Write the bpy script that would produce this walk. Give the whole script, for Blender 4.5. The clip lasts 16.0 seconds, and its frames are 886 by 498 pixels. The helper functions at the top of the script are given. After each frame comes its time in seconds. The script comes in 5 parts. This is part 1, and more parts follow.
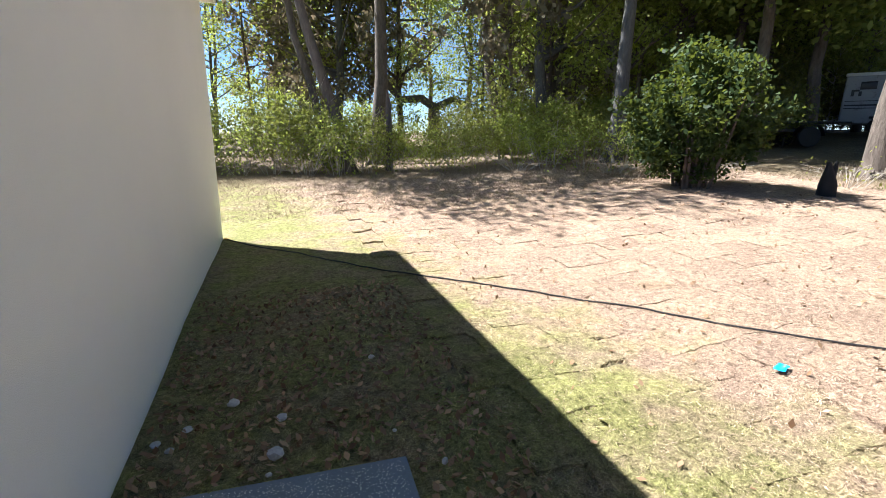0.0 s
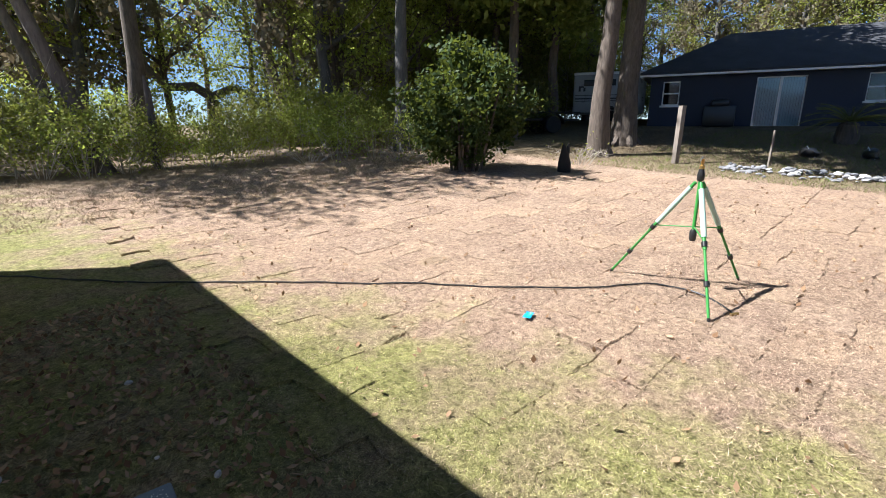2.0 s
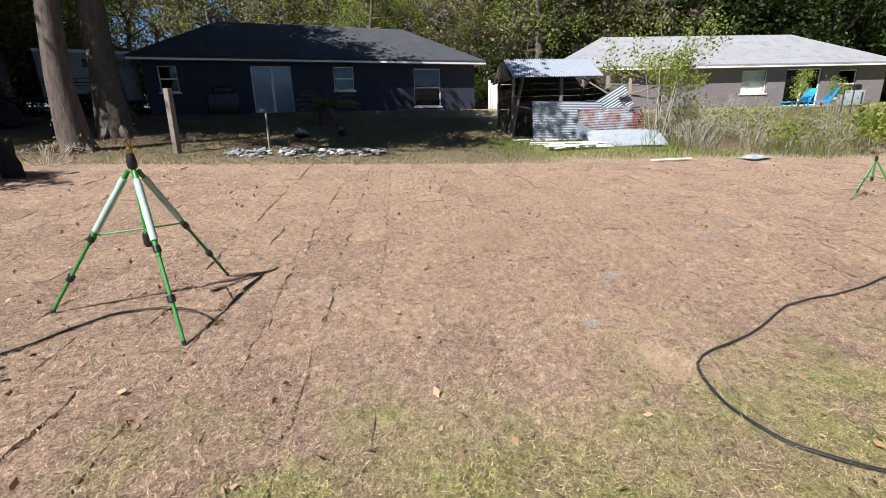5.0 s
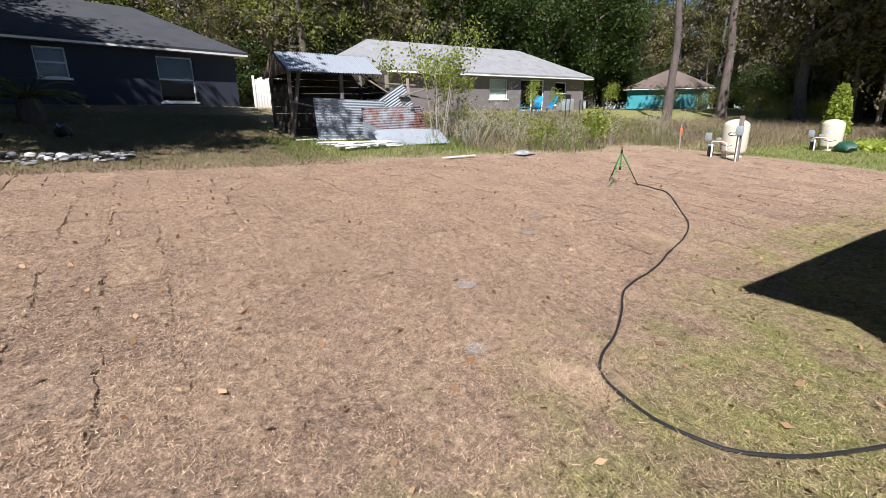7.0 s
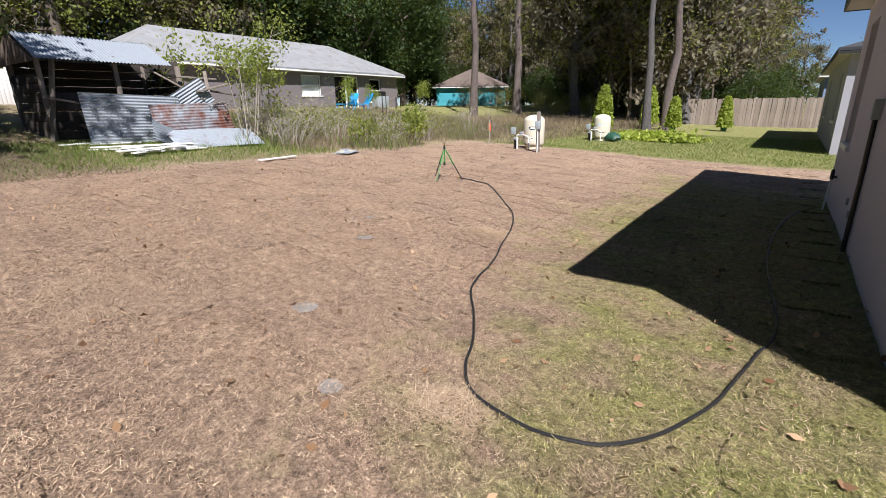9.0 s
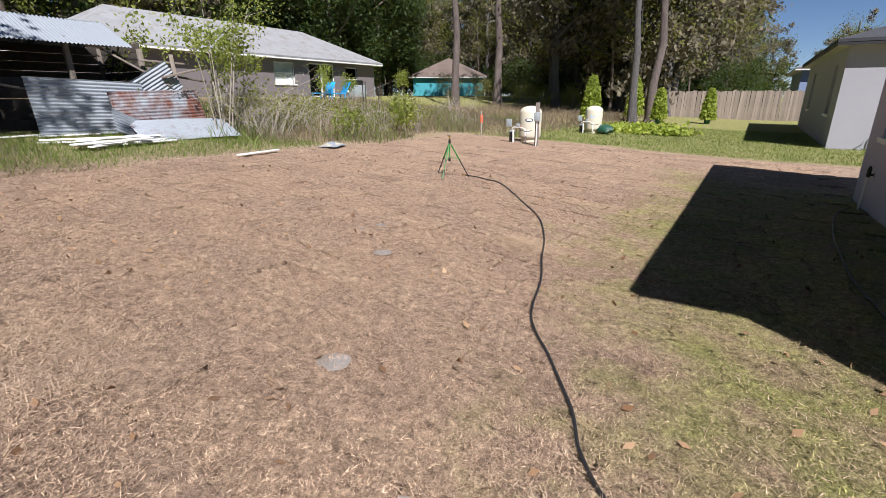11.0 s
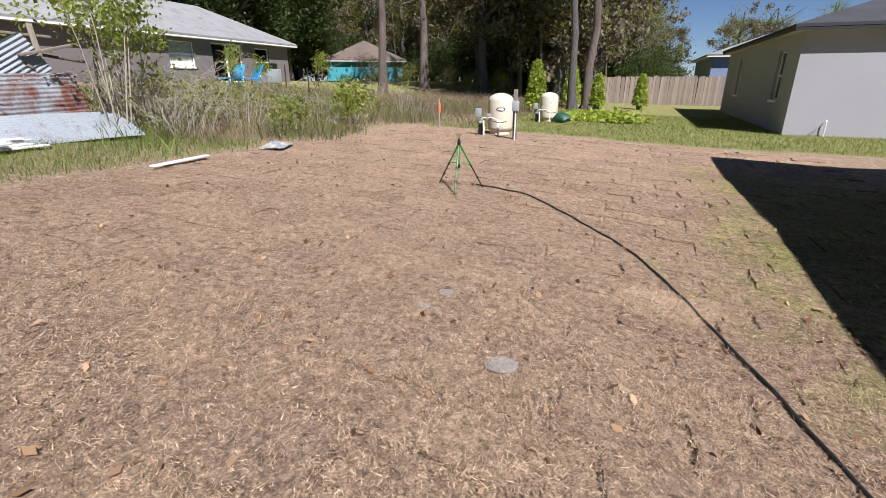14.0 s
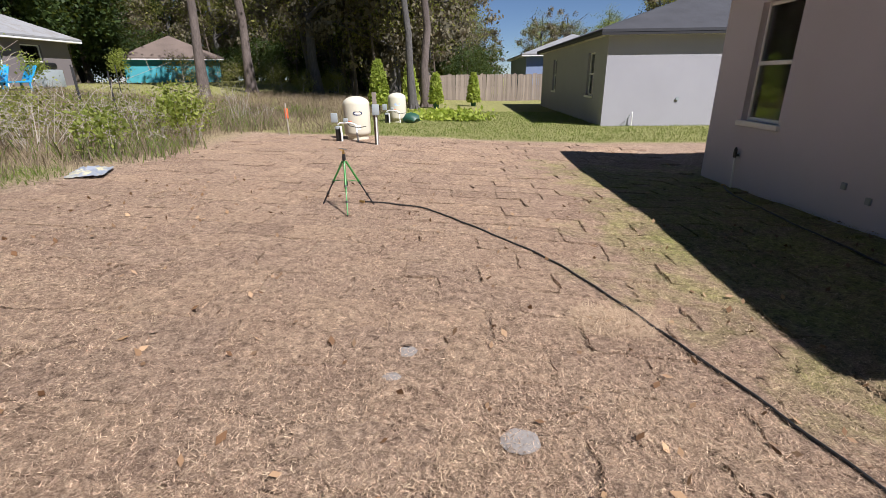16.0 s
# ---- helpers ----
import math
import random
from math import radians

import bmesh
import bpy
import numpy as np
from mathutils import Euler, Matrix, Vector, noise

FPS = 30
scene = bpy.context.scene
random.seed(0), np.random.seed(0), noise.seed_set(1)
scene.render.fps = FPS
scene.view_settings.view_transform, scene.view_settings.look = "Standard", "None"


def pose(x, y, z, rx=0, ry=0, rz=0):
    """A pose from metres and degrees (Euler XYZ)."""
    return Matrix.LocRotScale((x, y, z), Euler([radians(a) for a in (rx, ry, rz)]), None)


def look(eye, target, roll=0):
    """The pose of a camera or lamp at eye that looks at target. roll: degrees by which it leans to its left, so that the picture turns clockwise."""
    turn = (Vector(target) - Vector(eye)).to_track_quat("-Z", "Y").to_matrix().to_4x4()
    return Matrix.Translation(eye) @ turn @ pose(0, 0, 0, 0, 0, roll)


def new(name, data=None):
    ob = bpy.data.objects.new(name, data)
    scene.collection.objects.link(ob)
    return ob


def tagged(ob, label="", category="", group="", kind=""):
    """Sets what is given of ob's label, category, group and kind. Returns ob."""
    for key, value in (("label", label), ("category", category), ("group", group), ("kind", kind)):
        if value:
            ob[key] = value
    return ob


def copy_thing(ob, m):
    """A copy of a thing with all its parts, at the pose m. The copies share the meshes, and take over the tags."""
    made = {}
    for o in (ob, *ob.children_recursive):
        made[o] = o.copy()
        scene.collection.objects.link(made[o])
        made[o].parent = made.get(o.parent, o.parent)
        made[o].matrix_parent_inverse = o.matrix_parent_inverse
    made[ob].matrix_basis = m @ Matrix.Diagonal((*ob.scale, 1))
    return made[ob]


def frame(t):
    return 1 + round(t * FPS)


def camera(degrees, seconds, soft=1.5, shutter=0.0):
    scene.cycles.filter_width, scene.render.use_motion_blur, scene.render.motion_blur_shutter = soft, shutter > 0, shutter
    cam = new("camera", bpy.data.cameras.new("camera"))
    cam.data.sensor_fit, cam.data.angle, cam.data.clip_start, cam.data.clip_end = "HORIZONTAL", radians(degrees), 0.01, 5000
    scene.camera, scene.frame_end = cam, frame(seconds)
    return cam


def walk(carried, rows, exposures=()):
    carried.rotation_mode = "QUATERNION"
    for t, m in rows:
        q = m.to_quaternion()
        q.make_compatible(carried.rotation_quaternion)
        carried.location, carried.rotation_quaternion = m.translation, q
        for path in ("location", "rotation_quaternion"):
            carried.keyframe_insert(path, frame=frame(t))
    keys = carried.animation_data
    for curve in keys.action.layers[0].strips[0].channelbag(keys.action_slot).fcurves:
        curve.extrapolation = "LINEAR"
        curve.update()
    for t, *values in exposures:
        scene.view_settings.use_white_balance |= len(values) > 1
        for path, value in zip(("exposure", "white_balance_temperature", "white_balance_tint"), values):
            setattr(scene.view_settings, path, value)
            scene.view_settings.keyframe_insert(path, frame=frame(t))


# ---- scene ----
cam = camera(87, 16.0, 0.7)
PATH = [
    (0, (1.281, -0.096, 1.453), (1.941, 1.731, 0.979), 0.8),
    (0.5, (1.212, -0.096, 1.483), (2.014, 1.672, 1.0), 1.1),
    (1, (1.252, -0.137, 1.503), (2.196, 1.557, 1.011), 0.9),
    (1.5, (1.281, -0.287, 1.499), (2.404, 1.293, 1.004), 0.3),
    (2, (1.488, -0.271, 1.435), (2.818, 1.135, 0.932), 0.0),
    (2.5, (1.709, -0.33, 1.407), (3.21, 0.885, 0.889), -0.3),
    (3, (1.884, -0.453, 1.381), (3.535, 0.55, 0.863), -0.5),
    (3.5, (2.006, -0.535, 1.371), (3.775, 0.235, 0.843), -0.6),
    (4, (2.227, -0.54, 1.36), (4.095, -0.071, 0.821), -0.5),
    (4.5, (2.451, -0.653, 1.324), (4.369, -0.523, 0.774), -1.2),
    (7, (3.603, -0.405, 1.187), (5.223, -1.431, 0.618), -0.4),
    (7.5, (3.833, -0.469, 1.19), (5.3, -1.7, 0.613), -0.5),
    (8, (3.901, -0.539, 1.199), (5.224, -1.92, 0.615), -0.9),
    (8.5, (3.912, -0.558, 1.2), (5.121, -2.04, 0.616), -0.8),
    (9, (3.929, -0.584, 1.188), (5.059, -2.127, 0.602), -0.5),
    (11.5, (5.217, -1.09, 1.161), (6.244, -2.687, 0.533), -0.1),
    (12, (5.552, -1.214, 1.151), (6.575, -2.81, 0.514), -0.1),
    (12.5, (5.929, -1.338, 1.155), (6.896, -2.964, 0.508), 0.1),
    (13, (6.324, -1.621, 1.151), (7.176, -3.298, 0.472), 0.1),
    (13.5, (6.67, -1.874, 1.153), (7.437, -3.593, 0.476), -0.1),
    (14, (7.015, -2.03, 1.179), (7.717, -3.777, 0.504), -0.0),
    (14.5, (7.231, -2.184, 1.176), (7.822, -3.969, 0.495), -0.0),
    (15, (7.48, -2.384, 1.216), (7.928, -4.208, 0.527), -0.5),
    (15.5, (7.68, -2.444, 1.253), (7.989, -4.295, 0.562), -0.6),
    (16, (7.755, -2.43, 1.283), (7.828, -4.306, 0.596), -0.7),
]
walk(cam, [(t, look(eye, target, roll)) for t, eye, target, roll in PATH], [(0.0, 2.1, 6000, 9), (1.5, 1.8, 6050, 9), (2.5, 1.5, 6100, 10), (4.5, 1.03, 6200, 12), (7.0, 0.82, 6250, 14), (9.0, 0.77, 6250, 14), (12.5, 0.7, 6300, 15), (16.0, 0.72, 6300, 15)])

# ---- light ----
SUN_DIR = Vector((1.95, -1.8, -3.2)).normalized()
world = bpy.data.worlds.new("sky")
scene.world = world
world.use_nodes = True
wn = world.node_tree.nodes
sky = wn.new("ShaderNodeTexSky")
sky.sky_type = "NISHITA"
sky.sun_disc = False
sky.sun_elevation = math.asin(-SUN_DIR.z)
sky.sun_rotation = math.atan2(-SUN_DIR.x, -SUN_DIR.y)
sky.altitude = 3000
sky.air_density, sky.dust_density, sky.ozone_density = 1.0, 0.0, 5.0
wn["Background"].inputs[1].default_value = 0.046
world.node_tree.links.new(sky.outputs[0], wn["Background"].inputs[0])
sun = new("sun", bpy.data.lights.new("sun", "SUN"))
sun.data.energy, sun.data.angle, sun.data.color = 5.0, radians(0.53), (1.0, 0.965, 0.92)
sun.rotation_mode = "QUATERNION"
sun.rotation_quaternion = SUN_DIR.to_track_quat("-Z", "Y")

# ---- helpers ----
RNG = np.random.default_rng(7)


def H(x, y):
    """Height of the ground."""
    x, y = np.asarray(x, float), np.asarray(y, float)
    r, w = np.clip(x - 4, 0, 24), np.clip(y, -12, 12)
    h = -.217 + .0234 * w + .00117 * w * w + .0464 * r + .00126 * r * r + .0015 * r * w - .00006 * r * w * w - .00005 * r * r * w
    for cx, cy, sx, sy, a in ((5.7, -5, 1.6, 2.5, -.15), (3, -11, 3, 2.5, -.13), (9.5, -13, 2, 2, .1), (.5, 7.5, 2, 2, -.15), (9.5, 7, 2.5, 2.5, .12)):
        h = h + a * np.exp(-((x - cx) / sx) ** 2 - ((y - cy) / sy) ** 2)
    return h


def hz(x, y):
    return float(H(x, y))


def thing(name, x, y, z=None, rz=0, label="", category="", group="", kind=""):
    ob = new(name)
    ob.matrix_basis = pose(x, y, hz(x, y) if z is None else z, 0, 0, rz)
    ob.empty_display_size = 0.2
    return tagged(ob, label, category, group, kind)


def smooth(me, angle=40):
    me.polygons.foreach_set("use_smooth", [True] * len(me.polygons))
    me.set_sharp_from_angle(angle=radians(angle))


def part(name, bm, material, parent=None, label="", soft=True):
    me = bpy.data.meshes.new(name)
    bm.to_mesh(me)
    bm.free()
    if soft:
        smooth(me)
    me.materials.append(material)
    ob = new(name, me)
    ob.parent = parent
    return tagged(ob, label)


def raw(name, verts, faces, material, parent=None, label="", flat=True):
    """One mesh object from arrays: verts (n, 3), faces (m, 3 or 4)."""
    verts, faces = np.asarray(verts, np.float32), np.asarray(faces, np.int32)
    me = bpy.data.meshes.new(name)
    k = faces.shape[1]
    me.vertices.add(len(verts))
    me.vertices.foreach_set("co", verts.ravel())
    me.loops.add(faces.size)
    me.loops.foreach_set("vertex_index", faces.ravel())
    me.polygons.add(len(faces))
    me.polygons.foreach_set("loop_start", np.arange(0, faces.size, k, dtype=np.int32))
    if not flat:
        me.polygons.foreach_set("use_smooth", [True] * len(faces))
    me.update(calc_edges=True)
    me.materials.append(material)
    ob = new(name, me)
    ob.parent = parent
    return tagged(ob, label)


def box(bm, x0, x1, y0, y1, z0, z1, bevel=0.0, m=None):
    r = bmesh.ops.create_cube(bm, size=1.0, matrix=Matrix.Translation(((x0 + x1) / 2, (y0 + y1) / 2, (z0 + z1) / 2)) @ Matrix.Diagonal((x1 - x0, y1 - y0, z1 - z0, 1)))
    if bevel:
        edges = list({e for v in r["verts"] for e in v.link_edges})
        r = bmesh.ops.bevel(bm, geom=edges, offset=bevel, segments=2, affect="EDGES", profile=0.5)
    if m is not None:
        bmesh.ops.transform(bm, matrix=m, verts=r["verts"])
    return bm


def beam(bm, a, b, w, h, bevel=0.0):
    """A squared timber from a to b."""
    a, b = Vector(a), Vector(b)
    d = b - a
    m = Matrix.Translation((a + b) / 2) @ d.to_track_quat("Z", "Y").to_matrix().to_4x4()
    n = d.length
    return box(bm, -w / 2, w / 2, -h / 2, h / 2, -n / 2, n / 2, bevel, m)


def tube(bm, pts, radii, sides=8, cap=True):
    """A tapered tube along points."""
    pts = [Vector(p) for p in pts]
    if not hasattr(radii, "__len__"):
        radii = [radii] * len(pts)
    rings, side = [], None
    for i, p in enumerate(pts):
        d = (pts[min(i + 1, len(pts) - 1)] - pts[max(i - 1, 0)]).normalized()
        if side is None:
            side = d.orthogonal().normalized()
        side = (side - d * side.dot(d)).normalized()
        other = d.cross(side)
        rings.append([bm.verts.new(p + radii[i] * (side * math.cos(a) + other * math.sin(a))) for a in (2 * math.pi * k / sides for k in range(sides))])
    for a, b in zip(rings, rings[1:]):
        for k in range(sides):
            bm.faces.new((a[k], a[(k + 1) % sides], b[(k + 1) % sides], b[k]))
    if cap:
        bm.faces.new(rings[0][::-1])
        bm.faces.new(rings[-1])
    return bm


def lathe(bm, profile, sides=24, cx=0, cy=0):
    """A turned shape from (radius, height) pairs."""
    rings = [[bm.verts.new((cx + r * math.cos(a), cy + r * math.sin(a), z)) for a in (2 * math.pi * k / sides for k in range(sides))] for r, z in profile]
    for a, b in zip(rings, rings[1:]):
        for k in range(sides):
            bm.faces.new((a[k], a[(k + 1) % sides], b[(k + 1) % sides], b[k]))
    bm.faces.new(rings[0][::-1])
    bm.faces.new(rings[-1])
    return bm


def B():
    return bmesh.new()


def tubes(list_of, sides=5):
    bm = B()
    for pts, radii in list_of:
        tube(bm, pts, radii, sides)
    return bm


# ---- materials ----
def nodes_of(name):
    m = bpy.data.materials.new(name)
    m.use_nodes = True
    nt = m.node_tree
    return m, nt, nt.nodes["Principled BSDF"]


def ramp(nt, fac, stops):
    r = nt.nodes.new("ShaderNodeValToRGB")
    els = r.color_ramp.elements
    while len(els) < len(stops):
        els.new(0.5)
    for e, (p, c) in zip(els, stops):
        e.position, e.color = p, (*c, 1)
    nt.links.new(fac, r.inputs[0])
    return r.outputs[0]


def noise_tex(nt, scale, detail=6, rough=0.6, vec=None, dist=0.0):
    n = nt.nodes.new("ShaderNodeTexNoise")
    n.inputs["Scale"].default_value, n.inputs["Detail"].default_value = scale, detail
    n.inputs["Roughness"].default_value, n.inputs["Distortion"].default_value = rough, dist
    if vec is not None:
        nt.links.new(vec, n.inputs["Vector"])
    return n.outputs[0]


def mix(nt, fac, a, b, how="MIX"):
    m = nt.nodes.new("ShaderNodeMix")
    m.data_type, m.blend_type = "RGBA", how
    for sock, v in ((m.inputs[0], fac), (m.inputs[6], a), (m.inputs[7], b)):
        if isinstance(v, (int, float)):
            sock.default_value = v
        elif isinstance(v, tuple):
            sock.default_value = (*v, 1)
        else:
            nt.links.new(v, sock)
    return m.outputs[2]


def coords(nt, world_space=False, stretch=(1, 1, 1)):
    src = nt.nodes.new("ShaderNodeNewGeometry").outputs["Position"] if world_space else nt.nodes.new("ShaderNodeTexCoord").outputs["Object"]
    mp = nt.nodes.new("ShaderNodeMapping")
    mp.inputs["Scale"].default_value = stretch
    nt.links.new(src, mp.inputs["Vector"])
    return mp.outputs[0]


def bump(nt, bsdf, height, strength, distance):
    b = nt.nodes.new("ShaderNodeBump")
    b.inputs["Strength"].default_value, b.inputs["Distance"].default_value = strength, distance
    nt.links.new(height, b.inputs["Height"])
    nt.links.new(b.outputs[0], bsdf.inputs["Normal"])


def plain(name, colour, rough=0.6, var=0.25, big=1.5, fine=40.0, relief=0.004, metal=0.0, stretch=(1, 1, 1), stain=None, rnd=0.0):
    """Paint, plastic, wood or stone: two scales of variation and a fine relief. stain: (colour, amount 0..1)."""
    m, nt, p = nodes_of(name)
    v = coords(nt, False, stretch)
    a, b = noise_tex(nt, big, 5, 0.6, v), noise_tex(nt, fine, 4, 0.6, v)
    lo = tuple(c * (1 - var) for c in colour)
    hi = tuple(min(1, c * (1 + var)) for c in colour)
    c1 = ramp(nt, a, [(0.3, lo), (0.7, hi)])
    c2 = ramp(nt, b, [(0.3, lo), (0.7, hi)])
    c = mix(nt, 0.45, c1, c2)
    if stain:
        s = noise_tex(nt, big * 2.3, 8, 0.7, v, 0.4)
        e = 0.62 - 0.3 * stain[1]
        f = ramp(nt, s, [(e, (0, 0, 0)), (e + 0.12, (1, 1, 1))])
        c = mix(nt, f, c, stain[0])
    if rnd:
        o = nt.nodes.new("ShaderNodeObjectInfo")
        c = mix(nt, rnd, c, ramp(nt, o.outputs["Random"], [(0, (0.1, 0.1, 0.1)), (1, (0.9, 0.9, 0.9))]), "OVERLAY")
    nt.links.new(c, p.inputs["Base Color"])
    p.inputs["Roughness"].default_value, p.inputs["Metallic"].default_value = rough, metal
    if relief:
        bump(nt, p, b, 0.6, relief)
    return m


def leaf_mat(name, lo, hi, trans=0.35, rough=0.5, dry=False):
    """Leaves: each one its own shade, some light comes through."""
    m, nt, p = nodes_of(name)
    g = nt.nodes.new("ShaderNodeNewGeometry")
    c = ramp(nt, g.outputs["Random Per Island"], [(0.0, lo), (0.6, tuple((a + b) / 2 for a, b in zip(lo, hi))), (1.0, hi)])
    n = noise_tex(nt, 0.5, 3, 0.5, coords(nt, True))
    c = mix(nt, 0.5, c, ramp(nt, n, [(0.3, (0.3, 0.3, 0.3)), (0.7, (0.75, 0.72, 0.6))]), "OVERLAY")
    nt.links.new(c, p.inputs["Base Color"])
    p.inputs["Roughness"].default_value = rough
    p.inputs["Specular IOR Level"].default_value = 0.2
    t = nt.nodes.new("ShaderNodeBsdfTranslucent")
    nt.links.new(mix(nt, 0.5, c, (0.42, 0.30, 0.18) if dry else (0.35, 0.4, 0.05)), t.inputs[0])
    mx = nt.nodes.new("ShaderNodeMixShader")
    mx.inputs[0].default_value = trans
    nt.links.new(p.outputs[0], mx.inputs[1])
    nt.links.new(t.outputs[0], mx.inputs[2])
    nt.links.new(mx.outputs[0], nt.nodes["Material Output"].inputs[0])
    return m


def bark_mat(name, lo, hi):
    m, nt, p = nodes_of(name)
    v = coords(nt, False, (1, 1, 0.25))
    n = noise_tex(nt, 14, 8, 0.65, v, 0.6)
    big = noise_tex(nt, 1.2, 4, 0.6, v)
    c = mix(nt, 0.5, ramp(nt, n, [(0.35, lo), (0.65, hi)]), ramp(nt, big, [(0.3, lo), (0.7, hi)]))
    nt.links.new(c, p.inputs["Base Color"])
    p.inputs["Roughness"].default_value = 0.95
    bump(nt, p, n, 1.0, 0.03)
    return m


def turf_colour(nt, v):
    """Dormant sod in tan and grey-pink, with greener strips by the houses and outside the sodded yard."""
    fine = noise_tex(nt, 75, 7, 0.8, v, 0.6)
    mid = noise_tex(nt, 2.6, 5, 0.6, v)
    big = noise_tex(nt, 0.35, 4, 0.55, v)
    dry = mix(nt, 0.38, ramp(nt, fine, [(0.34, (0.07, 0.048, 0.035)), (0.5, (0.34, 0.25, 0.185)), (0.66, (0.74, 0.60, 0.47))]),
              ramp(nt, mid, [(0.3, (0.30, 0.21, 0.165)), (0.7, (0.45, 0.345, 0.255))]))
    green = mix(nt, 0.38, ramp(nt, fine, [(0.34, (0.05, 0.055, 0.018)), (0.5, (0.205, 0.215, 0.075)), (0.66, (0.52, 0.48, 0.26))]),
                ramp(nt, mid, [(0.3, (0.17, 0.19, 0.055)), (0.7, (0.34, 0.33, 0.14))]))
    clod = noise_tex(nt, 17, 9, 0.85, v, 0.4)
    tone = ramp(nt, clod, [(0.38, (0.30, 0.27, 0.26)), (0.46, (0.82, 0.80, 0.79)), (0.53, (1.06, 1.04, 1.02)), (0.62, (1.7, 1.66, 1.58))])
    dry, green = mix(nt, 0.9, dry, tone, "MULTIPLY"), mix(nt, 0.9, green, tone, "MULTIPLY")
    sep = nt.nodes.new("ShaderNodeSeparateXYZ")
    nt.links.new(v, sep.inputs[0])

    def math_(op, a, b):
        n = nt.nodes.new("ShaderNodeMath")
        n.operation = op
        for s, x in zip(n.inputs, (a, b)):
            if isinstance(x, (int, float)):
                s.default_value = x
            else:
                nt.links.new(x, s)
        return n.outputs[0]

    # the sod near the house line was watered: green fades with the distance from it
    edge = math_("ADD", math_("MULTIPLY", sep.outputs[0], 1.0), math_("MULTIPLY", math_("MAXIMUM", sep.outputs[1], -6.0), 0.25))
    near = math_("MINIMUM", math_("ADD", math_("MULTIPLY", edge, -0.62), 3.05), 0.76)
    near = math_("MINIMUM", near, math_("MULTIPLY", math_("ADD", sep.outputs[1], 12.2), 0.5))
    amt = math_("ADD", near, math_("MULTIPLY", math_("SUBTRACT", mid, 0.5), 2.6))
    amt = math_("ADD", amt, math_("MULTIPLY", math_("SUBTRACT", big, 0.5), 1.0))
    amt = math_("ADD", amt, math_("MULTIPLY", math_("SUBTRACT", fine, 0.5), 1.0))
    south = math_("MULTIPLY", math_("SUBTRACT", -14.6, sep.outputs[1]), 2.0)
    east = math_("MULTIPLY", math_("SUBTRACT", sep.outputs[0], 12.9), 0.6)
    amt = math_("MAXIMUM", amt, math_("MINIMUM", south, 0.95))
    east = math_("MINIMUM", east, math_("ADD", 0.05, math_("MULTIPLY", mid, 0.75)))
    amt = math_("MAXIMUM", amt, east)
    cl = nt.nodes.new("ShaderNodeClamp")
    nt.links.new(amt, cl.inputs[0])
    out = mix(nt, cl.outputs[0], dry, green)
    # leaf mould and bare soil under the trees
    north = math_("MULTIPLY", math_("SUBTRACT", sep.outputs[1], 11.6), 0.7)
    corner = math_("MINIMUM", math_("MULTIPLY", math_("SUBTRACT", sep.outputs[0], 12.6), 0.6), math_("MULTIPLY", math_("ADD", sep.outputs[1], 4.2), 0.6))
    mould = math_("MINIMUM", math_("MAXIMUM", north, corner), math_("ADD", 0.1, math_("MULTIPLY", mid, 1.2)))
    c2 = nt.nodes.new("ShaderNodeClamp")
    nt.links.new(mould, c2.inputs[0])
    floor_ = ramp(nt, fine, [(0.34, (0.03, 0.022, 0.015)), (0.5, (0.12, 0.09, 0.06)), (0.68, (0.30, 0.23, 0.16))])
    return mix(nt, c2.outputs[0], out, floor_), fine, mid


def turf_mat(name, pieces=None):
    """pieces: where each turf's own shade comes from, "island" or "object"."""
    m, nt, p = nodes_of(name)
    v = coords(nt, True)
    c, fine, mid = turf_colour(nt, v)
    if pieces:
        r = nt.nodes.new("ShaderNodeNewGeometry").outputs["Random Per Island"] if pieces == "island" else nt.nodes.new("ShaderNodeObjectInfo").outputs["Random"]
        c = mix(nt, 1.0, c, ramp(nt, r, [(0, (0.84, 0.81, 0.80)), (0.35, (0.98, 0.96, 0.95)), (0.7, (1.03, 1.0, 0.97)), (1, (1.12, 1.09, 1.03))]), "MULTIPLY")
    nt.links.new(c, p.inputs["Base Color"])
    p.inputs["Roughness"].default_value = 1.0
    p.inputs["Specular IOR Level"].default_value = 0.1
    bump(nt, p, mix(nt, 0.7, mid, fine), 1.0, 0.035)
    return m


def blade_mat(name):
    """Grass blades take the ground's shade, each a little off it."""
    m, nt, p = nodes_of(name)
    v = coords(nt, True)
    c, fine, mid = turf_colour(nt, v)
    g = nt.nodes.new("ShaderNodeNewGeometry")
    c = mix(nt, 0.75, c, ramp(nt, g.outputs["Random Per Island"], [(0, (0.14, 0.12, 0.10)), (0.5, (0.5, 0.48, 0.45)), (0.8, (0.78, 0.75, 0.70)), (1, (0.97, 0.94, 0.88))]), "OVERLAY")
    nt.links.new(c, p.inputs["Base Color"])
    p.inputs["Roughness"].default_value = 0.8
    p.inputs["Specular IOR Level"].default_value = 0.2
    return m


def glass_mat(name, tint=(0.02, 0.025, 0.03)):
    m, nt, p = nodes_of(name)
    p.inputs["Base Color"].default_value = (0.9, 0.95, 0.95, 1)
    p.inputs["Roughness"].default_value = 0.03
    p.inputs["Transmission Weight"].default_value = 1.0
    p.inputs["IOR"].default_value = 1.45
    return m


